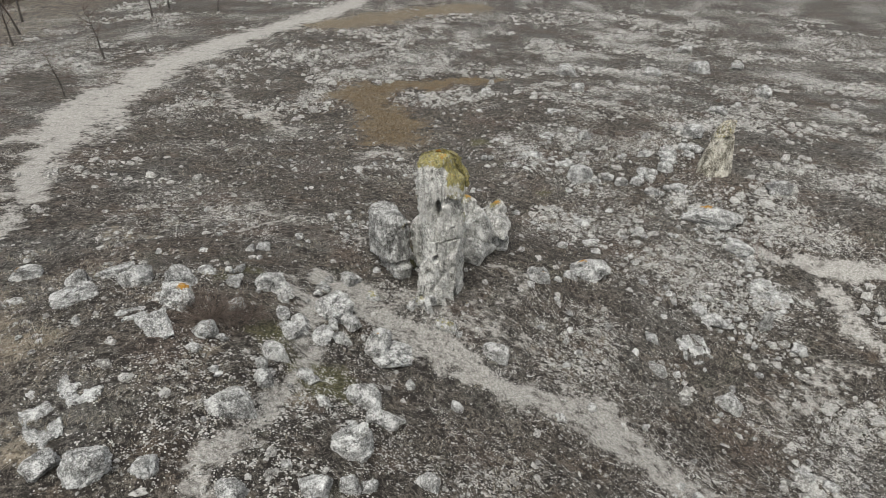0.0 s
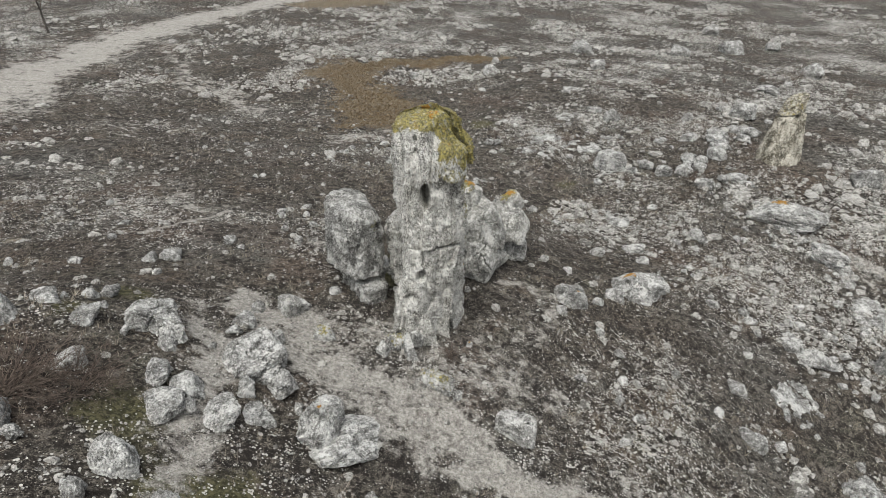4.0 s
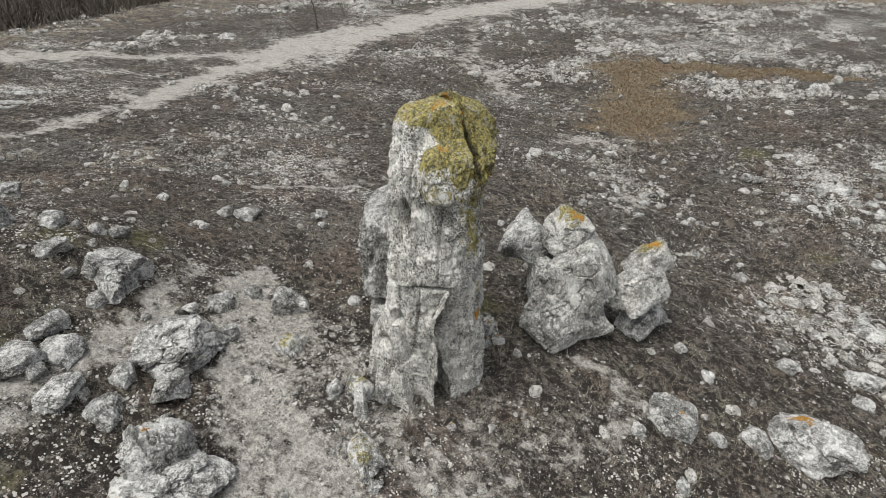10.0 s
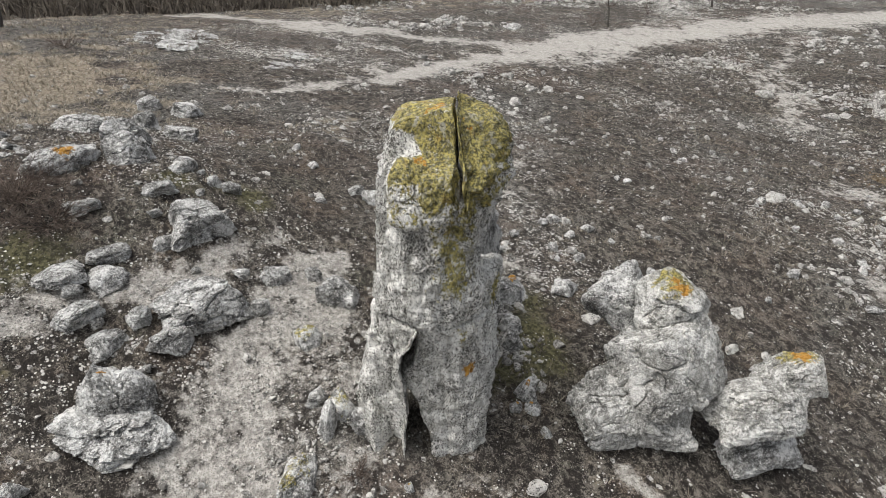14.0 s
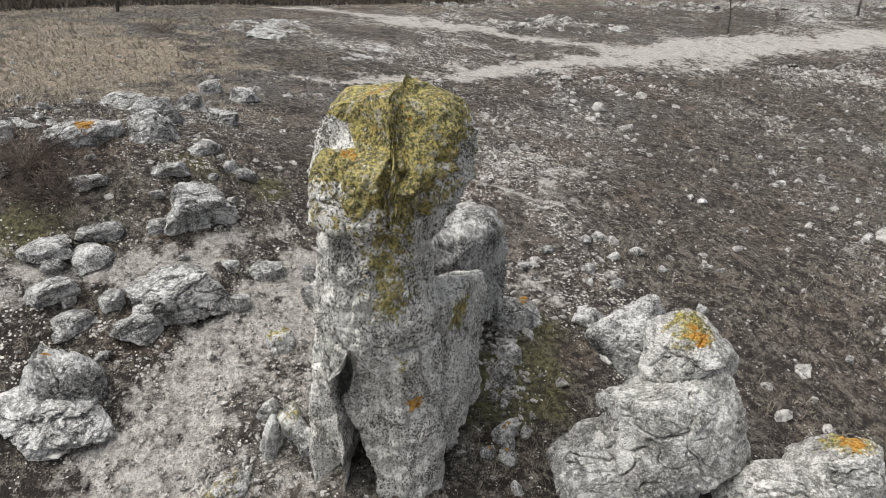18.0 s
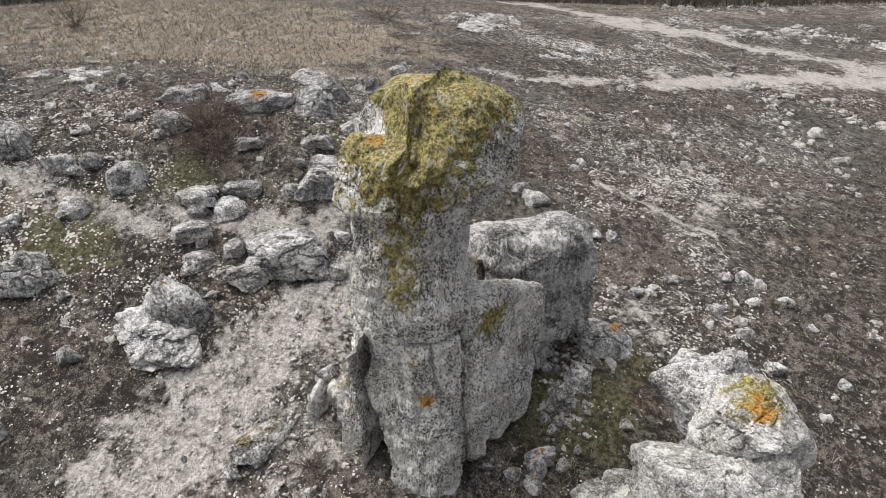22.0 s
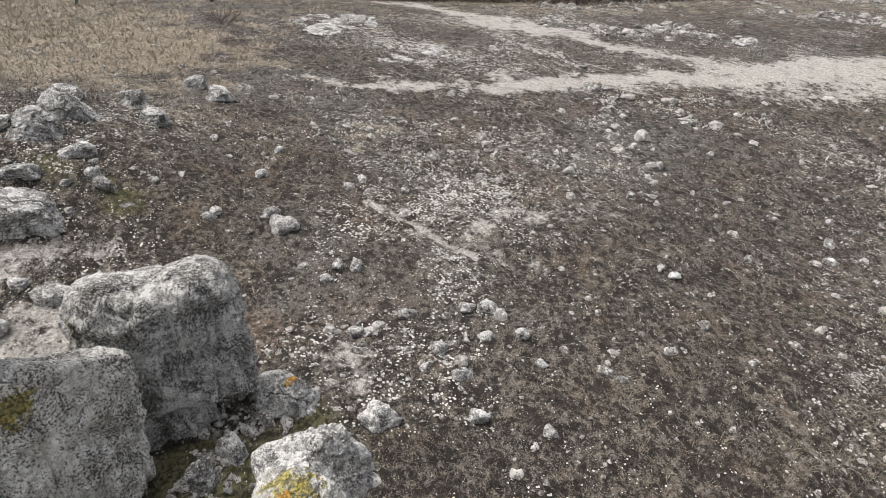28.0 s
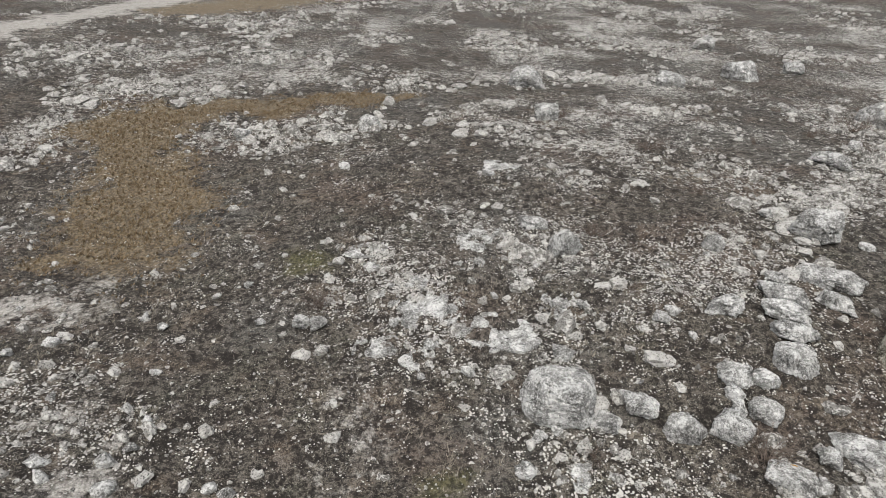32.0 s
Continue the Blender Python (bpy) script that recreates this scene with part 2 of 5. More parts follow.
    def done(self, colour, height=None, strength=0.5, depth=0.02):
        if isinstance(colour, tuple):
            self.b.inputs["Base Color"].default_value = (*colour, 1)
        else:
            self.link(colour, self.b.inputs["Base Color"])
        if height is not None:
            bump = self.n.new("ShaderNodeBump")
            bump.inputs["Strength"].default_value, bump.inputs["Distance"].default_value = strength, depth
            self.link(height, bump.inputs["Height"])
            self.link(bump.outputs[0], self.b.inputs["Normal"])
        return self.m


def ground_material():
    k = Nodes("dry_stony_soil")
    broad, mid, fine, grit = k.noise(0.35, 4), k.noise(2.2, 6, 0.6), k.noise(12, 4, 0.62), k.noise(42, 3, 0.6)
    soil = k.mix(k.step(mid, 0.34, 0.66), (0.022, 0.019, 0.016), (0.128, 0.112, 0.092))
    soil = k.mix(k.step(broad, 0.42, 0.66, 0, 0.55), soil, (0.120, 0.102, 0.078))
    soil = k.mix(k.step(k.noise(0.7, 5), 0.54, 0.70, 0, 0.5), soil, (0.092, 0.096, 0.068))
    soil = k.mix(k.step(fine, 0.56, 0.62, 0, 0.6), soil, (0.24, 0.21, 0.175))
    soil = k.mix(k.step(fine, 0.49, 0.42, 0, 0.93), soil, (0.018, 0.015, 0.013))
    soil = k.mix(k.step(grit, 0.58, 0.63, 0, 0.75), soil, (0.29, 0.262, 0.222))
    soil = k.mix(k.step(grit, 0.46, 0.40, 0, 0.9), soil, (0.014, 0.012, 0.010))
    soil = k.mix(k.step(k.noise(0.85, 6, 0.62), 0.52, 0.66, 0, 0.6), soil, k.mix(k.step(grit, 0.40, 0.60), (0.045, 0.032, 0.022), (0.19, 0.142, 0.102)))
    soil = k.mix(k.step(k.noise(1.7, 7, 0.66), 0.56, 0.68, 0, 0.6), soil, k.mix(k.step(grit, 0.40, 0.58), (0.09, 0.08, 0.068), (0.33, 0.30, 0.26)))
    soil = k.mix(k.step(k.noise(0.16, 3, 0.5), 0.50, 0.64, 0, 0.38), soil, k.mix(k.step(grit, 0.38, 0.62), (0.060, 0.058, 0.052), (0.20, 0.195, 0.178)))
    soil = k.mix(k.step(k.noise(0.23, 4, 0.55, twist=0.4), 0.53, 0.66, 0, 0.42), soil, k.mix(k.step(fine, 0.38, 0.62), (0.052, 0.036, 0.027), (0.175, 0.128, 0.10)))
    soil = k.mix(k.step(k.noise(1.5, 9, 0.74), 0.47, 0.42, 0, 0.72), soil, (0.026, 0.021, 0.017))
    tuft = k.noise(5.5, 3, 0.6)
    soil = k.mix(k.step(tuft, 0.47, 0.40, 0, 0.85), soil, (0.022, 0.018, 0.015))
    soil = k.mix(k.step(tuft, 0.60, 0.66, 0, 0.4), soil, (0.22, 0.195, 0.162))
    ragged = k.math("MULTIPLY", k.math("SUBTRACT", k.noise(1.1, 8, 0.7), 0.5), 2.2)
    soil = k.mix(k.step(k.math("ADD", k.value("straw"), ragged), 0.2, 0.75, 0, 0.9), soil, k.mix(k.step(fine, 0.38, 0.62), (0.13, 0.105, 0.076), (0.34, 0.285, 0.212)))
    soil = k.mix(k.math("MULTIPLY", k.step(k.math("ADD", k.value("russet"), ragged), 0.30, 0.75, 0, 0.92), k.step(k.value("russet"), 0.02, 0.2)), soil, k.mix(k.step(fine, 0.38, 0.62), (0.095, 0.075, 0.050), (0.235, 0.182, 0.118)))
    soil = k.mix(k.math("MULTIPLY", k.step(k.math("ADD", k.value("green"), ragged), 0.25, 0.8, 0, 0.85), k.step(k.value("green"), 0.03, 0.2)), soil, k.mix(k.step(fine, 0.40, 0.60), (0.045, 0.043, 0.020), (0.135, 0.125, 0.062)))
    # bare pale limestone showing through where it is stony
    rock = k.math("ADD", k.math("MULTIPLY", k.value("stony"), 0.17), k.noise(3.1, 9, 0.72, twist=0.7))
    rock_mask = k.step(rock, 0.685, 0.70)
    pale = k.mix(k.step(grit, 0.45, 0.51), (0.12, 0.112, 0.10), (0.49, 0.465, 0.425))
    soil = k.mix(rock_mask, soil, pale)
    # small flecks of broken stone
    fleck = k.math("SUBTRACT", k.math("ADD", k.noise(4.0, 4, 0.6), k.math("MULTIPLY", k.value("stony"), 0.26)), k.math("MULTIPLY", k.cells(15), 0.6))
    soil = k.mix(k.step(fleck, 0.485, 0.50, 0, 0.95), soil, (0.60, 0.575, 0.525))
    chip = k.math("SUBTRACT", k.math("ADD", k.noise(1.6, 4, 0.6), k.math("MULTIPLY", k.value("stony"), 0.20)), k.math("MULTIPLY", k.cells(7.0, at=k.twisted(0.05)), 0.62))
    soil = k.mix(k.step(chip, 0.50, 0.515, 0, 0.65), soil, k.mix(k.step(grit, 0.42, 0.50), (0.16, 0.15, 0.135), (0.52, 0.495, 0.455)))
    # sand, with its edge eaten away by the turf
    edge = k.math("ADD", k.math("ADD", k.value("sand"), k.math("MULTIPLY", k.math("SUBTRACT", k.noise(3.4, 8, 0.75), 0.5), 1.9)), k.math("MULTIPLY", ragged, 0.8))
    sand = k.mix(k.step(fine, 0.34, 0.66), (0.29, 0.27, 0.24), (0.55, 0.515, 0.465))
    sand = k.mix(k.step(grit, 0.46, 0.40, 0, 0.75), sand, (0.15, 0.135, 0.12))
    sand = k.mix(k.step(mid, 0.48, 0.36, 0, 0.7), sand, (0.24, 0.22, 0.195))
    sand = k.mix(k.step(k.cells(8), 0.12, 0.07, 0, 0.75), sand, (0.08, 0.07, 0.06))
    colour = k.mix(k.math("MULTIPLY", k.step(edge, 0.38, 0.78, 0, 0.95), k.step(k.value("sand"), 0.0, 0.25)), soil, sand)
    height = k.math("ADD", k.math("MULTIPLY", fine, 0.7), k.math("ADD", k.math("MULTIPLY", grit, 0.4), k.math("MULTIPLY", rock_mask, 0.5)))
    return k.done(colour, height, 1.0, 0.06)


def stone_material(name, base, pale, dark, lichen=1.0, own=True, streak=False, small=1.0, blotch=0.60, stain=0.85, pepper=0.9):
    """Weathered limestone: grey skin, pale crust lichen in patches, black specks and pits; 'moss' and 'rust' are laid on by the mesh."""
    k = Nodes(name)
    if own:
        k.own()
    s = small
    broad, patch, speck, grit = k.noise(1.3 * s, 5), k.noise(5.0 * s, 6, 0.64), k.noise(33 * s, 3, 0.6), k.noise(70 * s, 2, 0.55)
    cluster, veil = k.math("SUBTRACT", k.noise(2.6 * s, 5, 0.6), 0.5), k.math("SUBTRACT", k.noise(2.1 * s, 4, 0.55), 0.5)
    c = k.mix(k.step(broad, 0.36, 0.66), base, tuple(v * 0.68 for v in base))
    if streak:
        run = k.noise(6, 7, 0.66, at=k.squash(1, 1, 0.12))
        c = k.mix(k.step(run, 0.45, 0.60, 0, 0.85), c, pale)
        c = k.mix(k.step(k.noise(9, 6, 0.65, at=k.squash(1, 1, 0.10)), 0.56, 0.68, 0, 0.6), c, tuple(v * 0.42 for v in base))
    crust = k.math("ADD", k.noise(3.4 * s, 7, 0.66), k.math("MULTIPLY", veil, 0.5))
    c = k.mix(k.step(crust, 0.49, 0.55, 0, lichen), c, pale)
    c = k.mix(k.step(k.math("ADD", patch, k.math("MULTIPLY", cluster, 0.6)), 0.46, 0.39, 0, stain), c, tuple(v * 0.26 for v in base))
    c = k.mix(k.step(speck, 0.57, 0.61, 0, 0.45), c, pale)
    spot = k.math("ADD", k.noise(15 * s, 4, 0.6), k.math("MULTIPLY", cluster, blotch))
    c = k.mix(k.step(spot, 0.43, 0.40, 0, stain), c, dark)
    c = k.mix(k.step(spot, 0.58, 0.62, 0, 0.6), c, tuple(min(0.85, v * 1.12) for v in pale))
    c = k.mix(k.step(k.math("ADD", speck, k.math("MULTIPLY", cluster, blotch)), 0.445, 0.415, 0, pepper), c, dark)
    c = k.mix(k.step(grit, 0.59, 0.63, 0, 0.4), c, tuple(min(0.85, v * 1.1) for v in pale))
    c = k.mix(k.step(k.math("ADD", grit, k.math("MULTIPLY", cluster, 0.3)), 0.42, 0.385, 0, pepper), c, dark)
    pits = k.cells(21 * s)
    moss = k.math("ADD", k.value("moss"), k.math("MULTIPLY", k.math("SUBTRACT", k.noise(8, 8, 0.78), 0.5), 2.4))
    green = k.mix(k.step(k.noise(20, 6, 0.75), 0.40, 0.60), (0.085, 0.078, 0.024), (0.42, 0.345, 0.080))
    green = k.mix(k.step(k.noise(4.5, 4), 0.58, 0.70, 0, 0.45), green, (0.36, 0.22, 0.03))
    green = k.mix(k.step(k.noise(7.5, 5), 0.43, 0.36, 0, 0.6), green, (0.36, 0.35, 0.31))
    green = k.mix(k.step(k.math("ADD", speck, k.math("MULTIPLY", cluster, 0.5)), 0.46, 0.42, 0, 0.65), green, (0.045, 0.042, 0.022))
    green = k.mix(k.step(k.noise(26, 4, 0.6), 0.59, 0.64, 0, 0.45), green, (0.46, 0.43, 0.30))
    c = k.mix(k.math("MULTIPLY", k.step(moss, 0.46, 0.64, 0, 0.9), k.step(k.value("moss"), 0.03, 0.2)), c, green)
    rust = k.math("ADD", k.value("rust"), k.math("MULTIPLY", k.math("SUBTRACT", k.noise(11, 5, 0.7), 0.5), 2.2))
    c = k.mix(k.math("MULTIPLY", k.step(rust, 0.56, 0.70), k.step(k.value("rust"), 0.05, 0.2)), c, k.mix(k.step(speck, 0.4, 0.6), (0.26, 0.125, 0.02), (0.46, 0.25, 0.055)))
    height = k.math("ADD", k.math("MULTIPLY", patch, 0.6), k.math("ADD", k.math("MULTIPLY", speck, 0.55), k.math("MULTIPLY", k.step(pits, 0.05, 0.3), 0.25)))
    height = k.math("ADD", height, k.math("MULTIPLY", grit, 0.2))
    return k.done(c, height, 1.0, 0.04)


def island_stone(name):
    """Loose stones joined in one mesh: each takes its own grey."""
    k = Nodes(name)
    r = k.n.new("ShaderNodeNewGeometry").outputs["Random Per Island"]
    c = k.mix(r, (0.15, 0.14, 0.125), (0.43, 0.41, 0.375))
    speck = k.noise(30, 3, 0.6)
    c = k.mix(k.step(speck, 0.44, 0.41, 0, 0.92), c, (0.04, 0.037, 0.033))
    c = k.mix(k.step(k.noise(9, 6, 0.7), 0.52, 0.55, 0, 0.8), c, (0.54, 0.52, 0.475))
    return k.done(c, speck, 0.7, 0.02)


def twig_material(name, a, b):
    k = Nodes(name)
    r = k.n.new("ShaderNodeNewGeometry").outputs["Random Per Island"]
    return k.done(k.mix(r, a, b))


M_ground = ground_material()
M_pillar = stone_material("pillar_limestone", (0.55, 0.53, 0.475), (0.76, 0.735, 0.68), (0.055, 0.05, 0.042), 0.6, False, True, 1.0, 0.35, 0.30)
M_rock = stone_material("boulder_limestone", (0.36, 0.35, 0.325), (0.70, 0.685, 0.65), (0.05, 0.046, 0.041), 0.62, blotch=0.50, stain=0.62, pepper=0.5)
M_crust = stone_material("white_crusted_limestone", (0.42, 0.405, 0.365), (0.70, 0.68, 0.635), (0.06, 0.056, 0.05), 0.62, True, False, 1.0, 0.45, 0.50, 0.42)
M_ribbed = stone_material("straw_coloured_limestone", (0.42, 0.385, 0.31), (0.64, 0.60, 0.51), (0.09, 0.078, 0.055), 0.3, False, True, 0.6)
M_stump = stone_material("grey_stump_limestone", (0.31, 0.30, 0.275), (0.60, 0.585, 0.55), (0.04, 0.037, 0.032), 0.45, False, True, 1.0, 0.45, 0.5, 0.8)
M_stones = island_stone("loose_limestone")
M_dry_grass = twig_material("dry_grass", (0.19, 0.162, 0.122), (0.40, 0.355, 0.285))
M_russet = twig_material("russet_grass", (0.115, 0.082, 0.048), (0.27, 0.20, 0.12))
M_twig = twig_material("dead_twigs", (0.055, 0.043, 0.035), (0.20, 0.155, 0.125))
M_herb = twig_material("withered_herbs", (0.030, 0.025, 0.019), (0.19, 0.165, 0.14))
M_bark = twig_material("grey_bark", (0.05, 0.043, 0.038), (0.09, 0.08, 0.07))
M_scrub = twig_material("grey_scrub", (0.07, 0.06, 0.05), (0.24, 0.205, 0.165))

# ---- the ground, one sheet to the horizon ----
def spread(lo, hi, step, far):
    """Even steps from lo to hi, then ever wider ones out to far."""
    core = list(np.arange(lo, hi, step))
    up, down, s = [core[-1] + step], [core[0] - step], step
    while up[-1] < far:
        s *= 1.075
        up.append(up[-1] + s)
        down.append(down[-1] - s)
    return np.array(down[::-1] + core + up)


def build_ground():
    ax, ay = spread(-22, 17, 0.13, 1500), spread(-25, 26, 0.13, 1500)
    gx, gy = np.meshgrid(ax, ay)
    x, y = gx.ravel(), gy.ravel()
    p = np.stack([x, y, 0 * x], -1)
    sand, straw, russet, stony = patches(x, y)
    near = 1 - ease(22, 32, np.hypot(x, y - 1))
    z = gz(x, y) + near * (0.032 * fbm(p * 5.0, 3, 12) * (1 - 0.6 * sand) - 0.03 * ease(0.3, 0.8, sand))
    i = np.arange(len(x)).reshape(gx.shape)
    quads = np.stack([i[:-1, :-1], i[:-1, 1:], i[1:, 1:], i[1:, :-1]], -1).reshape(-1, 4)
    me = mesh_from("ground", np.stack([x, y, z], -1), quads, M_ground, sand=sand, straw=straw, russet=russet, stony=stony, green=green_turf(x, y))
    return tagged(new("ground", me), "dry stony ground of dark turf with pale sandy paths", "ground", kind="structure")


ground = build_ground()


# ---- standing stones ----
def ring_hull(table, z):
    """Plan outline at height z from rows of z, centre x, centre y, radius, two terms of flattening."""
    t = np.array(table)
    return [np.interp(z, t[:, 0], t[:, j]) for j in range(1, 6)]


def column(outline, z0, z1, around=240, step=0.026, round_top=0.16, round_foot=0.05, top=None, foot=None, cuts=(), holes=(), grooves=(), flute=0.05, lump=0.02, crown=0.09, seed=0):
    """A rough standing stone. outline(z, angle) gives the plan points and their outward normals; top(x, y) and foot(x, y) the height of its ends;
    cuts are (point, normal, z from, offset by z) planes past which it is broken off; holes are (place, half width, half height, depth);
    grooves are (angle, half width, depth, z from, z to)."""
    rings = max(8, int((z1 - z0) / step))
    th = np.linspace(0, 2 * math.pi, around, endpoint=False)
    prof = [(0.0, s) for s in (0.02, 0.3, 0.6, 0.85)] + [(j / rings, 1.0) for j in range(rings + 1)] + [(1.0, s) for s in (0.94, 0.86, 0.76, 0.65, 0.53, 0.4, 0.26, 0.12, 0.015)]
    rows = []
    for f, s in prof:
        z = z0 + (z1 - z0) * f
        p, n, c = outline(z, th)
        dt, db = (1 - f) * (z1 - z0), f * (z1 - z0)
        inset = 0.0
        if dt < round_top:
            inset += round_top * (1 - math.sqrt(max(0.0, 1 - (1 - dt / round_top) ** 2)))
        if db < round_foot:
            inset += round_foot * (1 - math.sqrt(max(0.0, 1 - (1 - db / round_foot) ** 2)))
        q = c + (p - n * inset - c) * s
        dome = round_top * 0.25 * (1 - s) ** 0.7 if f == 1.0 else 0.0
        rows.append((q, n * (1.0 if s == 1 else s), np.full(around, z + dome), np.full(around, s)))
    xy, nr, z, s = (np.concatenate([r[k] for r in rows]) for k in range(4))
    f = (z - z0) / (z1 - z0)
    lo = np.full(len(z), z0) if foot is None else foot(xy[:, 0], xy[:, 1])
    hi = np.full(len(z), z1) if top is None else top(xy[:, 0], xy[:, 1])
    z = lo + f * (hi - lo)
    p = np.column_stack([xy, z])
    tall = p * (1, 1, 0.13)
    out = flute * fbm(tall * 3.2 + seed, 3, seed + 1) + lump * fbm(p * 5 + seed, 4, seed + 2, 0.6)
    out -= 1.5 * flute * np.exp(-(vnoise(tall * 2.6 + seed, seed + 3) / 0.07) ** 2) * s
    out -= 0.018 * ease(0.35, 0.65, vnoise(p * 7 + seed, seed + 4)) + 0.022 * ease(0.3, 0.6, vnoise(p * 17 + seed, seed + 5))
    out += 0.016 * fbm(p * 21 + seed, 2, seed + 9, 0.7)
    p[:, :2] += nr * out[:, None]
    p[:, 2] += (1 - s) * (crown * fbm(p * 3 + seed, 4, seed + 6, 0.6)) * (f > 0.5)
    for place, rx, rz, depth in holes:
        d = p - place
        lat = d[:, 0] * -nr[:, 1] + d[:, 1] * nr[:, 0]
        facing = (d[:, :2] * nr).sum(1) > -0.35
        m = (1 - ease(0.75, 1.12, np.hypot(lat / rx, d[:, 2] / rz) + 0.18 * vnoise(p * 9, 77))) * facing
        p[:, :2] -= nr * (m * depth)[:, None]
    around_at = np.tile(th, len(prof))
    for angle, half, depth, za, zb in grooves:
        a = (around_at - radians(angle) + 0.10 * vnoise(p * (0, 0, 2.5), seed + 40) + math.pi) % (2 * math.pi) - math.pi
        m = np.exp(-(a / half) ** 2) * ease(za - 0.12, za + 0.05, p[:, 2]) * (1 - ease(zb - 0.05, zb + 0.12, p[:, 2])) * s
        p[:, :2] -= nr * (depth * m)[:, None]
    for place, normal, z_from, offset in cuts:
        n = np.array(normal, float) / np.linalg.norm(normal)
        over = (p - place) @ n + 0.045 * fbm(p * 2.2 + seed, 4, seed + 8, 0.6)
        if offset:
            over = over - np.interp(p[:, 2], [q[0] for q in offset], [q[1] for q in offset])
        level = np.array((n[0], n[1], 0)) / (n[0] ** 2 + n[1] ** 2)
        back = np.maximum(over, 0) - 0.02 * np.maximum(np.minimum(over, 0) + 0.06, 0) / 0.06
        p -= np.outer(back * ease(z_from - 0.08, z_from + 0.08, p[:, 2]), level)
    m = len(prof)
    i = np.arange(m * around).reshape(m, around)
    j = np.roll(i, -1, 1)
    quads = np.stack([i[:-1], j[:-1], j[1:], i[1:]], -1).reshape(-1, 4)
    return p, quads


def round_outline(table, grow=0.0, z_max=99.0, z_min=-99.0):
    """Ellipses from the table; past z_max and z_min the outline stays as it is there."""
    def outline(z, th):
        cx, cy, r, a, b = ring_hull(table, max(z_min, min(z, z_max)))
        flat, lie = math.hypot(a, b), 0.5 * math.atan2(b, a)
        big, small = r + flat + grow, max(0.2, r - flat + grow)
        u = th - lie
        h = np.sqrt((big * np.cos(u)) ** 2 + (small * np.sin(u)) ** 2)
        dh = (small ** 2 - big ** 2) * np.sin(u) * np.cos(u) / h
        n = np.column_stack([np.cos(th), np.sin(th)])
        c = np.array([cx, cy])
        return c + n * h[:, None] + np.column_stack([-n[:, 1], n[:, 0]]) * dh[:, None], n, c
    return outline


def slab_outline(cx, cy, half_long, half_thick, angle, flare=0.0, z_mid=0.0):
    ca, sa = math.cos(radians(angle)), math.sin(radians(angle))

    def outline(z, th):
        k = 1 + flare * (z - z_mid)
        u = np.sign(np.cos(th)) * np.abs(np.cos(th)) ** 0.55 * half_long * k
        v = np.sign(np.sin(th)) * np.abs(np.sin(th)) ** 0.55 * half_thick * k
        nu, nv = np.cos(th) / half_long, np.sin(th) / half_thick
        m = np.hypot(nu, nv)
        nu, nv = nu / m, nv / m
        c = np.array([cx, cy])
        return c + np.column_stack([u * ca - v * sa, u * sa + v * ca]), np.column_stack([nu * ca - nv * sa, nu * sa + nv * ca]), c
    return outline


def spots(p, places, sharp=2.0):
    """Patches of lichen round places (x, y, z, radius)."""
    v = np.zeros(len(p))
    for x, y, z, r in places:
        v = np.maximum(v, 0.95 * np.exp(-(((p - (x, y, z)) ** 2).sum(1) / r ** 2) ** (sharp / 2)))
    return v


PILLAR = [  # z, centre x, centre y, radius, flattening
    (-0.3, -0.08, -0.74, 0.72, 0.06, 0.30), (0.6, -0.04, -0.73, 0.74, 0.01, 0.29), (1.0, 0.02, -0.67, 0.77, 0.00, 0.29), (1.4, 0.02, -0.65, 0.77, 0.03, 0.22),
    (1.8, 0.09, -0.61, 0.73, -0.04, 0.18), (2.2, 0.12, -0.57, 0.72, -0.01, 0.12), (2.6, 0.12, -0.56, 0.74, 0.0, 0.08), (3.0, 0.11, -0.54, 0.75, 0.03, 0.06),
    (3.4, 0.04, -0.52, 0.76, 0.08, 0.02), (3.9, 0.0, -0.51, 0.76, 0.08, 0.0), (4.2, -0.01, -0.34, 0.83, -0.03, -0.02), (4.6, 0.02, -0.27, 0.89, -0.05, -0.03),
    (5.0, 0.05, -0.23, 0.86, 0.0, -0.06), (5.6, 0.02, -0.21, 0.76, 0.03, -0.08),
]
CAP_SPLIT, CAP_N = np.array((0.08, -0.12, 5.38)), np.array((0.48, 0.87, 0.09))
LEG_SPLIT, LEG_N = np.array((0.52, -0.97, 1.2)), np.array((0.40, 0.92, 0.0))
# height and place of the two sides of the gap between the legs: shut at the joint, a hole, a lip that touches, an arch to the ground
GAP_LEFT = [(0.2, -0.24), (0.6, -0.24), (1.0, -0.18), (1.3, -0.19), (1.6, -0.20), (1.85, -0.27), (2.2, -0.24), (2.34, -0.10), (2.55, -0.03)]
GAP_RIGHT = [(0.2, 0.24), (0.6, 0.19), (0.9, 0.09), (1.15, 0.02), (1.4, -0.10), (1.6, -0.19), (1.75, -0.15), (1.92, 0.0), (2.2, 0.08), (2.55, 0.03)]


def ico(sub):
    bm = bmesh.new()
    bmesh.ops.create_icosphere(bm, subdivisions=sub, radius=1.0)
    bm.verts.ensure_lookup_table()
    v = np.array([q.co for q in bm.verts])
    f = np.array([[q.index for q in g.verts] for g in bm.faces])
    bm.free()
    return v, f


ICO = {s: ico(s) for s in (1, 2, 3, 4, 5, 6, 7)}


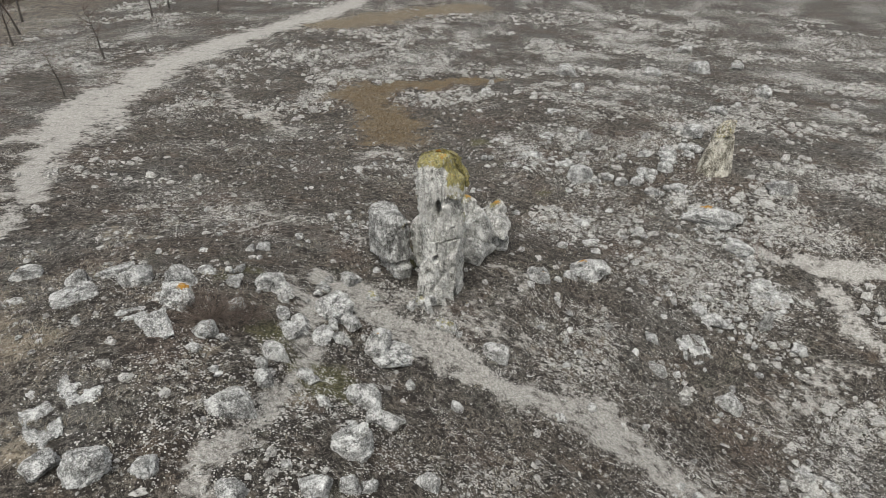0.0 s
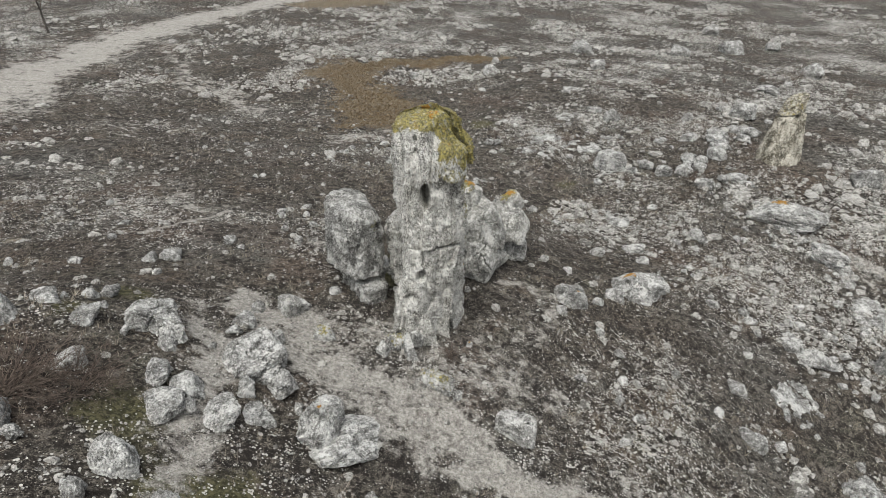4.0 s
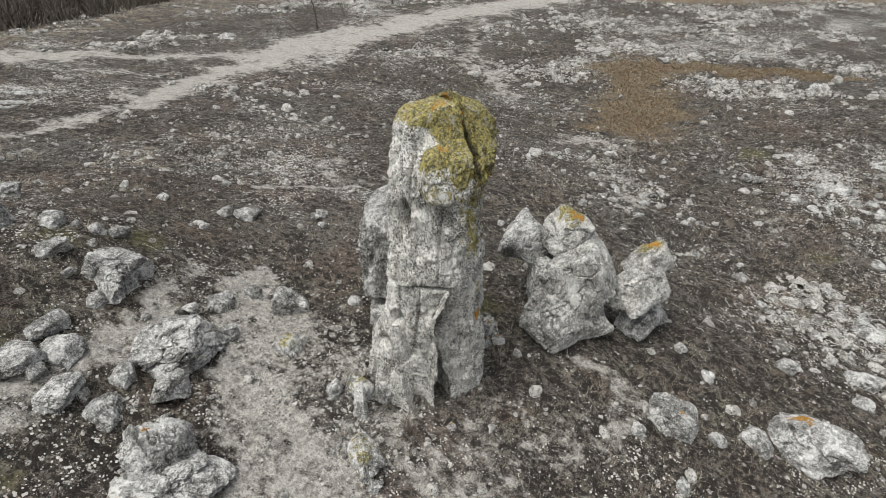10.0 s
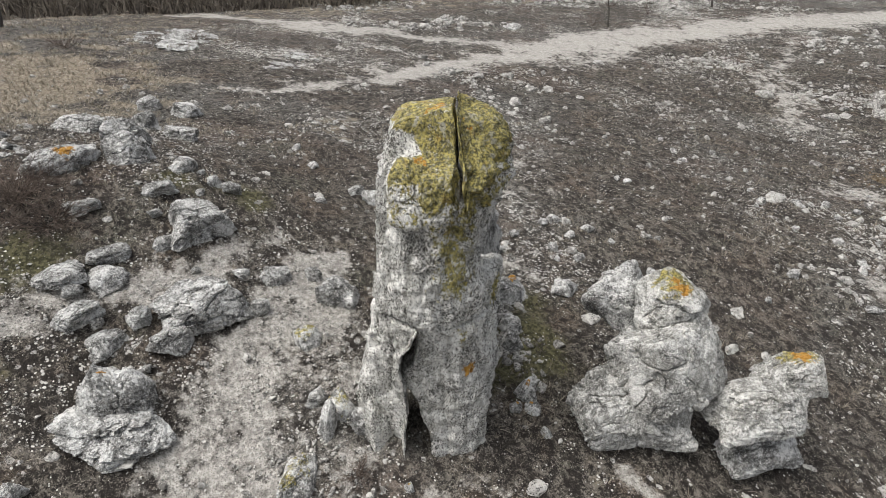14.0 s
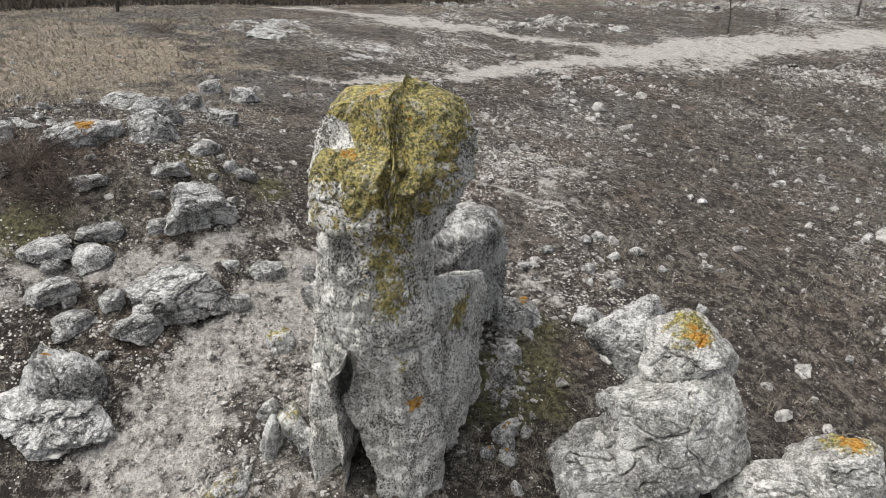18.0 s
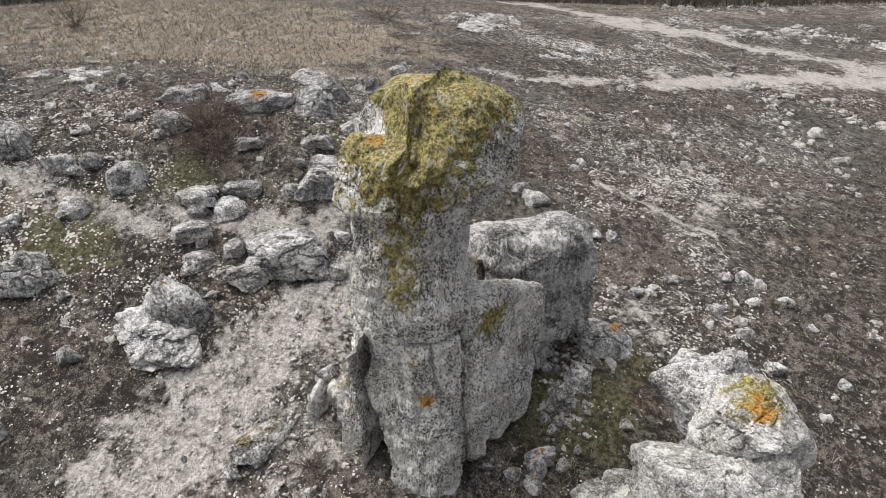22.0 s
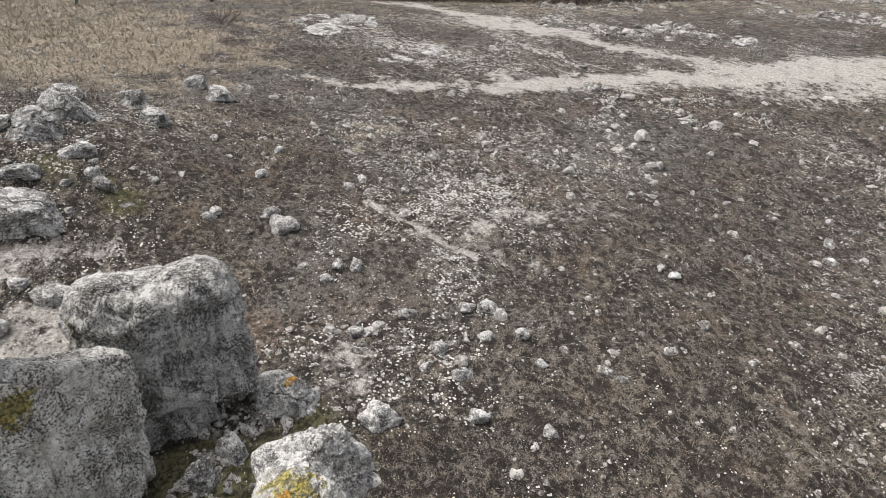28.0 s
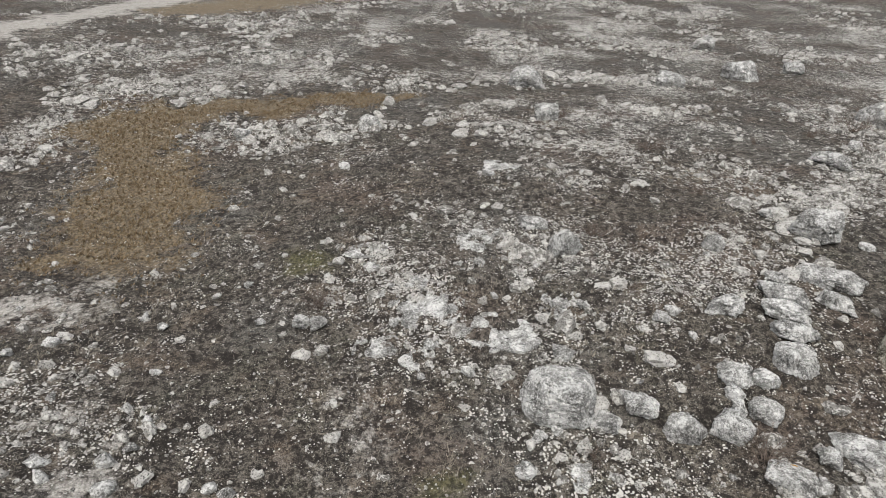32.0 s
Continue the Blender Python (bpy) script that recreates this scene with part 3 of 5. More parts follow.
def fracture(p, seed):
    """Distance to the nearest joint between broken pieces, and a number of its own for each piece."""
    base = np.floor(p).astype(np.int64)
    near, second, own = np.full(len(p), 9.0), np.full(len(p), 9.0), np.zeros(len(p))
    for dx in (-1, 0, 1):
        for dy in (-1, 0, 1):
            for dz in (-1, 0, 1):
                c = base + (dx, dy, dz)
                q = c + 0.5 + 0.45 * np.stack([lattice(c[:, 0], c[:, 1], c[:, 2], seed + k) for k in range(3)], -1)
                d = np.linalg.norm(p - q, axis=1)
                closer = d < near
                second = np.where(closer, near, np.minimum(second, d))
                own = np.where(closer, lattice(c[:, 0], c[:, 1], c[:, 2], seed + 9), own)
                near = np.where(closer, d, near)
    return second - near, own


def rock_shape(seed, sub, facets=9, rough=1.0, boxy=13.0):
    """A broken, weathered block that fills -1 to 1: many planes meet in worn edges, then a few open joints, knobs and pits."""
    rng = np.random.default_rng(seed)
    v, f = ICO[sub]
    reach = 0.0
    for k in range(6 + facets):
        if k < 6:
            n = np.eye(3)[k // 2] * (1 if k % 2 else -1) + rng.normal(0, 0.24, 3)
            d = rng.uniform(0.85, 1.15)
        else:
            n = rng.normal(size=3)
            n[2] = abs(n[2])
            d = rng.uniform(0.80, 1.08)
        n /= np.linalg.norm(n)
        reach = reach + np.maximum(v @ n / d, 0) ** boxy
    p = v * (reach ** (-1 / boxy))[:, None]
    p = p * (1 + 0.15 * fbm(p * 0.9 + seed * 3.7, 2, seed))[:, None]
    warp = np.stack([fbm(p * 1.7 + 9 * k + seed, 3, seed + 20 + k) for k in range(3)], -1)
    joint, own = fracture((p + 0.34 * warp) * 0.95 + seed * 1.7, seed)
    fine, own2 = fracture((p * (1, 1, 1.15) + 0.24 * warp) * 2.6 + seed * 2.3, seed + 50)
    some = ease(-0.4, 0.3, vnoise(p * 1.6 + seed, seed + 60))
    knobs = 0.070 * own + 0.024 * own2 * some - 0.13 * np.exp(-(joint / 0.035) ** 2) - 0.045 * some * np.exp(-(fine / 0.05) ** 2)
    knobs = knobs + 0.030 * fbm(p * 3.0 + seed, 5, seed + 7, 0.62) - 0.030 * ease(0.42, 0.62, vnoise(p * 6 + seed, seed + 8)) - 0.018 * ease(0.40, 0.6, vnoise(p * 13 + seed, seed + 9))
    p = p * (1 + 1.25 * rough * knobs)[:, None]
    lo, hi = p.min(0), p.max(0)
    return (p - (lo + hi) / 2) / ((hi - lo) / 2), f


def cap_top(x, y):
    """The worn crown of the pillar: level at the back and front, falling steeply towards the cracked side."""
    u = 0.95 * x - 0.30 * (y + 0.12)
    return 5.42 - 1.25 * np.maximum(u - 0.40, 0) ** 1.2 - 0.10 * ease(-0.3, -0.9, x) - 0.08 * ease(0.1, 0.6, y) + 0.04 * np.sin(7 * x + 1) * np.cos(5 * y)


def build_pillar():
    thing = tagged(new("stone_pillar"), "tall weathered limestone pillar with mossy yellow cracked top", "rock pillar")
    hull = round_outline(PILLAR)

    def piece(name, label, args, moss, rust=(), seed=0):
        p, quads = column(seed=seed, **args)
        ang = np.arctan2(p[:, 1] + 0.5, p[:, 0] - 0.05)
        return part(name, mesh_from(name, p, quads, M_pillar, moss=np.clip(moss(p, ang), 0, 1), rust=spots(p, rust)), thing, label)

    def shaft_moss(p, ang):
        drip = 0.66 * np.exp(-((ang + 0.05) / 0.55) ** 2) * ease(2.7, 3.3, p[:, 2]) * (1 - ease(4.3, 4.5, p[:, 2]))
        below = cap_top(p[:, 0], p[:, 1]) - p[:, 2] + 0.10 * vnoise(p * 3, 5)
        reach = 0.14 + 0.30 * np.exp(-((ang + 0.2) / 0.7) ** 2) + 0.25 * (np.sin(ang) > 0.3)
        return np.maximum(drip, 0.78 * (1 - ease(reach, reach + 0.2, below)) * (p[:, 2] > 4.2))

    def block_moss(p, ang):
        below = cap_top(p[:, 0], p[:, 1]) - p[:, 2] + 0.12 * vnoise(p * 3, 6)
        return 0.34 + 0.42 * np.exp(-((ang - 0.1) / 0.7) ** 2) + 0.45 * (1 - ease(0.1, 0.4, below))

    def leg_moss(p, ang):
        return 0.42 * np.exp(-((ang - 0.15) / 0.35) ** 2) * ease(1.7, 2.5, p[:, 2])

    piece("shaft", "pale fluted limestone shaft with a tall dark hole", dict(
        outline=hull, z0=2.63, z1=5.45, around=300, round_top=0.36, round_foot=0.03, top=cap_top, foot=lambda x, y: 2.63 + 0.03 * np.sin(3 * x + 5 * y),
        cuts=[(CAP_SPLIT - 0.07 * CAP_N, CAP_N, 4.34, ()), (np.array((0.36, -0.60, 5.0)), np.array((0.75, -0.66, 0.35)), 4.86, ())], flute=0.045, lump=0.03, crown=0.09,
        grooves=[(213, 0.06, 0.16, 2.9, 5.1), (268, 0.045, 0.09, 3.9, 5.15), (240, 0.05, 0.05, 3.2, 4.8), (296, 0.05, 0.06, 4.3, 5.0), (318, 0.05, 0.05, 2.8, 4.2), (150, 0.08, 0.10, 2.8, 4.4)],
        holes=[(np.array((-0.10, -1.16, 3.82)), 0.11, 0.31, 0.55), (np.array((-0.35, -1.0, 5.05)), 0.06, 0.07, 0.15), (np.array((-0.05, -1.0, 5.18)), 0.05, 0.07, 0.18), (np.array((-0.45, -0.95, 4.5)), 0.035, 0.12, 0.08)]),
        shaft_moss, [(0.55, -0.95, 3.35, 0.08), (0.1, -0.4, 5.4, 0.16), (0.42, -0.75, 4.98, 0.16)], 11)
    piece("back_block", "overhanging limestone cap block with yellow moss", dict(
        outline=round_outline(PILLAR, 0.035), z0=4.22, z1=5.42, round_top=0.40, round_foot=0.10, top=lambda x, y: cap_top(x, y) + 0.04, foot=lambda x, y: 4.36 - 0.10 * (x - 0.3),
        cuts=[(CAP_SPLIT + 0.075 * CAP_N, -CAP_N, -9, ())], flute=0.06, lump=0.075, crown=0.12, grooves=[(25, 0.10, 0.10, 4.2, 5.3), (62, 0.08, 0.07, 4.2, 5.3)]), block_moss, [(0.45, -0.15, 5.25, 0.14), (0.62, -0.05, 5.0, 0.10), (-0.05, 0.0, 5.45, 0.15)], 31)
    p, f = rock_shape(43, 6, 4, 0.6, 5.0)
    p = np.array([pose(0.40, -0.80, 4.56, 0, -4, 63) @ Vector(q) for q in p * (0.44, 0.36, 0.44)])
    part("shoulder_block", mesh_from("shoulder_block", p, f, M_pillar, moss=0.50 + 0.45 * ease(4.6, 4.85, p[:, 2]), rust=spots(p, [(0.42, -0.75, 4.98, 0.16)])), thing, "low rounded shoulder block with orange lichen")
    p, f = rock_shape(45, 6, 5, 0.8, 9.0)
    p = np.array([pose(-0.15, -1.42, 0.45, 0, 0, 15) @ Vector(q) for q in p * (0.31, 0.23, 0.58)])
    part("foot_block", mesh_from("foot_block", p, f, M_pillar), thing, "crumbling foot block of the pillar")
    piece("left_leg", "split lower pillar block with a round hole", dict(
        outline=hull, z0=-0.35, z1=2.60, around=280, round_top=0.03, cuts=[(LEG_SPLIT, LEG_N, -9, GAP_LEFT)], flute=0.05, lump=0.03, grooves=[(232, 0.10, 0.10, -0.3, 1.2), (262, 0.07, 0.09, -0.3, 0.9)],
        holes=[(np.array((-0.208, -1.364, 1.99)), 0.12, 0.13, 0.6)]), leg_moss, [(0.05, -1.5, 1.0, 0.07)], 57)
    piece("right_leg", "lower pillar block leaning across a dark gap", dict(
        outline=round_outline(PILLAR, 0.0, 99.0, 1.0), z0=-0.35, z1=2.60, around=280, round_top=0.03, cuts=[(LEG_SPLIT, -LEG_N, -9, [(z, -o) for z, o in GAP_RIGHT])], flute=0.045, lump=0.035),
        leg_moss, [(0.74, -0.26, 1.77, 0.16)], 63)
    p, quads = column(slab_outline(-0.32, 0.50, 0.80, 0.34, 143, 0.03, 1.5), 0.4, 2.9, 220, 0.028, 0.10, 0.05,
                      top=lambda x, y: 2.93 + 0.50 * np.minimum(x + 0.12, 0.1), foot=lambda x, y: 0.42 - 0.30 * x, seed=71, flute=0.035, lump=0.05, holes=[(np.array((0.20, 0.66, 0.55)), 0.15, 0.17, 0.3), (np.array((-0.95, 1.10, 1.05)), 0.16, 0.24, 0.35)])
    moss = spots(p, [(0.12, 0.40, 2.6, 0.30)])
    part("rear_slab", mesh_from("rear_slab", p, quads, M_pillar, moss=1.1 * moss), thing, "grey limestone slab standing against the pillar")
    return thing


def build_stump():
    thing = tagged(new("stone_stump"), "broken grey limestone stump beside the tall pillar", "rock stump")
    p, quads = column(slab_outline(-1.97, 0.98, 1.04, 0.56, 117, -0.06, 2), 0.95, 3.0, 280, 0.028, 0.30, 0.12,
                      top=lambda x, y: 2.86 + 0.05 * np.sin(5 * y) - 0.25 * ease(-1.5, -1.1, x) - 0.2 * ease(1.7, 2.3, y), foot=lambda x, y: 1.05 - 0.10 * (y - 1), seed=83, flute=0.06, lump=0.045,
                      grooves=[(205, 0.10, 0.18, 0.9, 2.5), (250, 0.07, 0.10, 0.9, 2.3), (300, 0.10, 0.12, 0.9, 2.7), (60, 0.08, 0.10, 0.9, 2.6)])
    part("upper_stone", mesh_from("upper_stone", p, quads, M_stump, moss=0.7 * spots(p, [(-2.3, 2.1, 2.6, 0.2), (-1.3, 0.2, 2.5, 0.2)])), thing)
    p, quads = column(slab_outline(-1.72, 0.62, 0.85, 0.42, 117), -0.1, 1.0, 200, 0.03, 0.10, 0.05, seed=89, flute=0.07, lump=0.05)
    part("lower_stone", mesh_from("lower_stone", p, quads, M_stump), thing, "darker foot stone under the stump")
    return thing


def build_far_pillar():
    thing = tagged(new("leaning_pillar"), "leaning straw-coloured limestone pillar with broken top", "rock pillar")
    x, y = 16.75, 14.6
    g = gz(x, y)
    table = [(g - 0.4, x, y, 0.98, 0, 0), (g, x, y, 0.92, 0.05, 0), (g + 1.2, x + 0.16, y + 0.2, 0.72, 0.04, 0), (g + 2.2, x + 0.36, y + 0.38, 0.52, 0.02, 0), (g + 3.2, x + 0.6, y + 0.55, 0.42, 0, 0)]
    p, quads = column(round_outline(table), g - 0.4, g + 2.0, 160, 0.035, 0.08, seed=97, flute=0.09, top=lambda a, b: g + 2.05 + 0.2 * (a - x))
    part("shaft", mesh_from("shaft", p, quads, M_ribbed, moss=0.25 * ease(x - 0.2, x - 0.7, p[:, 0])), thing)
    p, quads = column(round_outline(table, -0.02), g + 2.0, g + 2.95, 120, 0.035, 0.25, 0.06, seed=101, flute=0.09, foot=lambda a, b: g + 2.1 + 0.2 * (a - x), top=lambda a, b: g + 2.85 + 0.5 * (a - x - 0.4))
    part("top_block", mesh_from("top_block", p, quads, M_ribbed, moss=np.full(len(p), 0.4)), thing, "tilted greenish top block")
    return thing


build_pillar()
build_stump()
build_far_pillar()


# ---- boulders ----
HEAP = "fallen limestone heap"
RUST_WORDS = "grey limestone boulder with orange lichen on its crown"


def boulder(x, y, w, d, h, turn, seed, style="", z=None, tilt=0.0, name="boulder", label="", group="", sub=None, mat=None):
    """A boulder w by d and h above the ground it is bedded in."""
    sub = sub or (7 if w > 1.4 and group else 6 if w > 0.8 and math.hypot(x, y - 2) < 18 else 5)
    h = h * (0.78 if z is None and y < 11 and w > 0.5 and style != "T" else 1.0)
    p, f = rock_shape(seed, sub, 0 if style == "R" else 6 if group == HEAP else 9, 0.5 if style == "R" else 0.75 if group == HEAP else 0.9, 8.0 if group == HEAP else 4.5 if style == "R" else 13.0)
    d = max(d, (0.62 if style in ("F", "L") or group else 0.8 if d > 0.6 * w else 0.55) * w)
    far = y > 11 or math.hypot(x, y) > 14
    bed = (0.35 if far else 0.75) if z is None else 0.0
    hz = h * (1 + bed)
    p = p * (w / 2, d / 2, hz / 2)
    rust = moss = np.zeros(len(p))
    rng = np.random.default_rng(seed + 999)
    if style in "Oo" and style:
        k = rng.uniform(-0.25, 0.25, 2)
        rust = spots(p, [(k[0] * w, k[1] * d, hz * 0.46, (0.14 if style == "O" else 0.08) * w)])
    if style == "Y":
        rust, moss = 0.9 * spots(p, [(0.05 * w, -0.1 * d, hz * 0.45, 0.2 * w)]), 0.95 * spots(p, [(0, 0, hz * 0.5, 0.34 * w)])
    if style == "M":
        moss = np.clip(0.25 + 0.6 * p[:, 2] / hz, 0, 1)
    me = mesh_from(name, p, f, mat or M_rock, sub < 6, moss=moss, rust=rust)
    ob = new(name, me)
    ob.matrix_world = pose(x, y, (gz(x, y) + h - hz / 2) if z is None else z, tilt, 0, turn)
    words = label or {"O": RUST_WORDS, "o": RUST_WORDS, "F": "flat grey limestone slab half sunk in turf", "L": "long pale limestone boulder pitted with dark holes",
                      "T": "upright grey limestone block in withered grass", "R": "round grey and white lichen-blotched limestone boulder on turf", "M": "low stone overgrown with olive moss"}.get(style, "pale grey lichen-speckled limestone boulder bedded in turf" if w > 0.6 else "small pale limestone rock lying on dry turf")
    return tagged(ob, words, "boulder" if w > 0.6 else "rock", group)


# the fallen heap behind the pillar
boulder(1.58, 2.98, 2.00, 1.50, 1.50, 68, 501, "", 1.22, 0, "boulder", "huge whitish limestone boulder leaning in a heap", HEAP, mat=M_crust)
boulder(1.05, 3.45, 1.25, 1.10, 1.10, 50, 502, "Y", 1.90, 6, "boulder", "limestone boulder with yellow lichen crown on the heap", HEAP, mat=M_crust)
boulder(0.14, 3.22, 1.36, 1.12, 0.98, 75, 503, "", 1.56, 10, "boulder", "grey limestone block tilted over a dark hollow", HEAP)
boulder(1.42, 2.46, 2.10, 1.40, 1.42, 60, 504, "", 0.32, 0, "boulder", "low grey limestone block at the heap's foot", HEAP, mat=M_crust)
boulder(2.50, 4.74, 1.12, 0.90, 0.66, 58, 505, "Y", 1.12, -6, "boulder", "cracked limestone block capping the heap's end", HEAP, mat=M_crust)
boulder(2.64, 4.02, 1.66, 1.00, 0.72, 66, 506, "", 0.72, 0, "boulder", "broad speckled limestone block in the heap", HEAP, mat=M_crust)
boulder(2.74, 4.12, 1.36, 0.90, 0.95, 70, 507, "o", -0.08, 0, "boulder", "rounded limestone base stone of the heap", HEAP)
# added backing for the hollow under the tilted block, to keep it dark
boulder(0.62, 3.02, 1.00, 0.9, 1.35, 0, 508, "", 0.62, 0, "boulder", "limestone block added inside the heap to darken its hollow", HEAP)
# stones at the pillar's foot
boulder(-0.46, -2.05, 0.30, 0.32, 0.95, 20, 511, "O", 0.42, -14, "rock", "spike of limestone with bright orange lichen", "")
boulder(0.12, -2.75, 0.95, 0.55, 0.42, -35, 512, "M", 0.22, 8, "rock", "slanting ribbed slab with olive moss", "")
boulder(-0.75, -1.75, 0.55, 0.45, 0.40, 10, 513, "M")
boulder(-1.05, -2.05, 0.36, 0.32, 0.28, 50, 514)
boulder(-0.35, -1.55, 0.40, 0.42, 0.75, 10, 515, "", 0.28)
boulder(0.92, -1.32, 0.17, 0.14, 0.14, 0, 516, "Y", None, 0, "rock", "small stone yellow with lichen by the pillar")
boulder(1.03, 1.10, 0.20, 0.18, 0.15, 0, 517, "", None, 0, "rock", "small bright white stone near the heap")
boulder(0.55, 1.15, 0.30, 0.24, 0.14, 30, 518, "O")
boulder(-2.45, -1.80, 0.55, 0.42, 0.28, 20, 519, "M")
boulder(-0.9, 1.6, 0.5, 0.4, 0.35, 20, 520)
boulder(-1.3, 1.9, 0.45, 0.35, 0.3, 60, 521)

boulder(0.29, 1.24, 0.44, 0.38, 0.34, 30, 522, "O")
boulder(0.43, 0.88, 0.24, 0.22, 0.16, 70, 523, "O", None, 0, "rock", "small stone bright orange with lichen")

# boulders over the hill, the slope and the rocky flat
boulder(-7.92, -3.92, 1.24, 1.01, 0.71, 103, 100, "L")
boulder(-9.36, -3.91, 1.34, 1.10, 0.75, 102, 101)
boulder(-11.42, -3.42, 0.88, 0.72, 0.55, 99, 102)
boulder(-7.63, -5.18, 1.74, 0.67, 0.50, 108, 103, "O")
boulder(-6.40, -6.66, 0.80, 0.66, 0.44, 115, 104)
boulder(-7.53, -2.93, 0.78, 0.63, 0.26, 99, 105)
boulder(-6.55, -3.53, 0.79, 0.65, 0.28, 102, 106)
boulder(-6.10, -4.94, 0.71, 0.50, 0.21, 109, 107)
boulder(-7.43, -6.98, 1.05, 0.40, 0.30, 114, 108, "F")
boulder(-14.74, -3.00, 0.73, 0.60, 0.45, 96, 109)
boulder(-5.48, -2.94, 1.55, 1.26, 0.75, 101, 110)
boulder(-5.06, -3.69, 0.50, 0.40, 0.17, 105, 111)
boulder(-7.03, -2.34, 0.36, 0.29, 0.22, 97, 112)
boulder(-6.80, -2.05, 0.44, 0.36, 0.27, 96, 113)
boulder(-4.48, -5.44, 0.88, 0.72, 0.27, 113, 114)
boulder(-4.87, -4.67, 0.87, 0.41, 0.25, 109, 115)
boulder(-4.38, -4.73, 0.73, 0.60, 0.28, 110, 116)
boulder(-3.57, -3.36, 1.63, 1.33, 0.68, 105, 117)
boulder(-3.64, -5.28, 0.85, 0.69, 0.38, 114, 118)
boulder(-3.16, -4.91, 0.81, 0.58, 0.23, 114, 119, "F")
boulder(-3.46, -4.37, 0.43, 0.35, 0.27, 110, 120)
boulder(-3.00, -3.96, 0.94, 0.77, 0.42, 109, 121)
boulder(-4.12, -1.88, 0.65, 0.53, 0.28, 97, 122)
boulder(-3.34, -2.42, 0.45, 0.37, 0.21, 100, 123)
boulder(-2.05, -4.90, 1.15, 0.85, 1.0, 60, 124, "o")
boulder(-1.72, -5.12, 1.75, 1.25, 0.45, 20, 125)
boulder(-1.06, -6.35, 0.39, 0.32, 0.24, 127, 126)
boulder(-4.62, -6.88, 0.83, 0.68, 0.51, 119, 127)
boulder(-4.54, -8.19, 0.68, 0.56, 0.42, 124, 128)
boulder(-4.72, -7.72, 0.47, 0.38, 0.29, 122, 129)
boulder(-3.72, -7.53, 0.62, 0.51, 0.32, 124, 130)
boulder(-5.79, -3.73, 0.31, 0.25, 0.19, 104, 131)
boulder(-3.31, -0.83, 0.93, 0.76, 0.58, 67, 132)
boulder(-4.03, -1.13, 0.37, 0.30, 0.23, 69, 133)
boulder(-2.08, 3.78, 0.62, 0.51, 0.27, 45, 134)
boulder(-1.64, -8.49, 0.94, 0.77, 0.58, 147, 135)
boulder(-2.19, -7.77, 1.10, 0.90, 0.68, 143, 136)
boulder(-0.54, -10.48, 0.63, 0.51, 0.39, 154, 137)
boulder(0.31, -6.85, 0.44, 0.36, 0.27, 150, 138)
boulder(1.79, -3.67, 1.04, 0.85, 0.64, 148, 139)
boulder(-9.00, -21.31, 2.49, 2.03, 1.02, 148, 140)
boulder(-7.56, -6.89, 1.30, 0.50, 0.37, 126, 141, "F")
boulder(-6.52, -6.81, 0.58, 0.48, 0.27, 128, 142)
boulder(-7.34, 1.03, 0.45, 0.37, 0.22, 98, 143)
boulder(-6.91, 1.41, 0.65, 0.53, 0.31, 97, 144)
boulder(-2.33, 2.41, 0.99, 0.81, 0.57, 94, 145, "O")
boulder(0.17, 1.23, 0.43, 0.35, 0.27, 107, 146, "O")
boulder(-4.84, 5.60, 0.48, 0.39, 0.16, 85, 147)
boulder(-4.08, 5.49, 0.34, 0.28, 0.14, 85, 148)
boulder(-3.14, 5.08, 0.41, 0.23, 0.12, 88, 149)
boulder(-2.12, 3.87, 0.57, 0.46, 0.35, 97, 150)
boulder(-2.07, 6.38, 0.26, 0.21, 0.16, 78, 151)
boulder(-5.00, -9.53, 1.07, 0.87, 0.66, 23, 152)
boulder(-2.38, -9.94, 1.31, 1.07, 0.81, 11, 153, "L")
boulder(-2.80, -11.51, 0.78, 0.64, 0.48, 15, 154, "L")
boulder(-5.99, -11.58, 0.69, 0.56, 0.43, 32, 155)
boulder(-7.01, -11.74, 0.99, 0.81, 0.61, 37, 156)
boulder(-7.81, -11.83, 0.72, 0.59, 0.45, 40, 157)
boulder(-4.23, -11.99, 0.70, 0.58, 0.40, 24, 158)
boulder(-10.65, -2.61, 1.34, 0.68, 0.39, 30, 159)
boulder(-10.72, -4.88, 1.31, 1.07, 0.47, 33, 160)
boulder(-13.94, -2.07, 1.08, 0.89, 0.52, 36, 161, "O")
boulder(-3.45, -11.04, 0.27, 0.22, 0.17, 18, 162)
boulder(-2.15, -11.25, 0.49, 0.40, 0.30, 11, 163)
boulder(-1.74, -11.14, 0.40, 0.33, 0.25, 8, 164)
boulder(8.05, -2.15, 0.77, 0.63, 0.48, 155, 165)
boulder(11.97, 1.57, 1.47, 1.20, 0.50, 151, 166)
boulder(14.12, 1.59, 0.57, 0.46, 1.00, 147, 167, "T")
boulder(10.54, -3.11, 1.02, 0.83, 0.62, 148, 168)
boulder(8.33, -0.52, 0.58, 0.48, 0.30, 156, 169)
boulder(11.26, 2.02, 0.77, 0.63, 0.35, 153, 170)
boulder(12.48, -6.59, 0.52, 0.42, 0.32, 137, 171)
boulder(15.04, 6.76, 1.53, 1.25, 0.65, 150, 172)
boulder(11.85, -6.17, 0.74, 0.60, 0.27, 140, 173)
boulder(19.50, 12.10, 1.55, 1.26, 0.82, 149, 174)
boulder(15.24, 0.47, 0.75, 0.61, 0.46, 143, 175)
boulder(14.63, 9.39, 3.30, 1.43, 0.95, 153, 176, "O")
boulder(10.29, 7.77, 0.69, 0.56, 0.43, 159, 177)
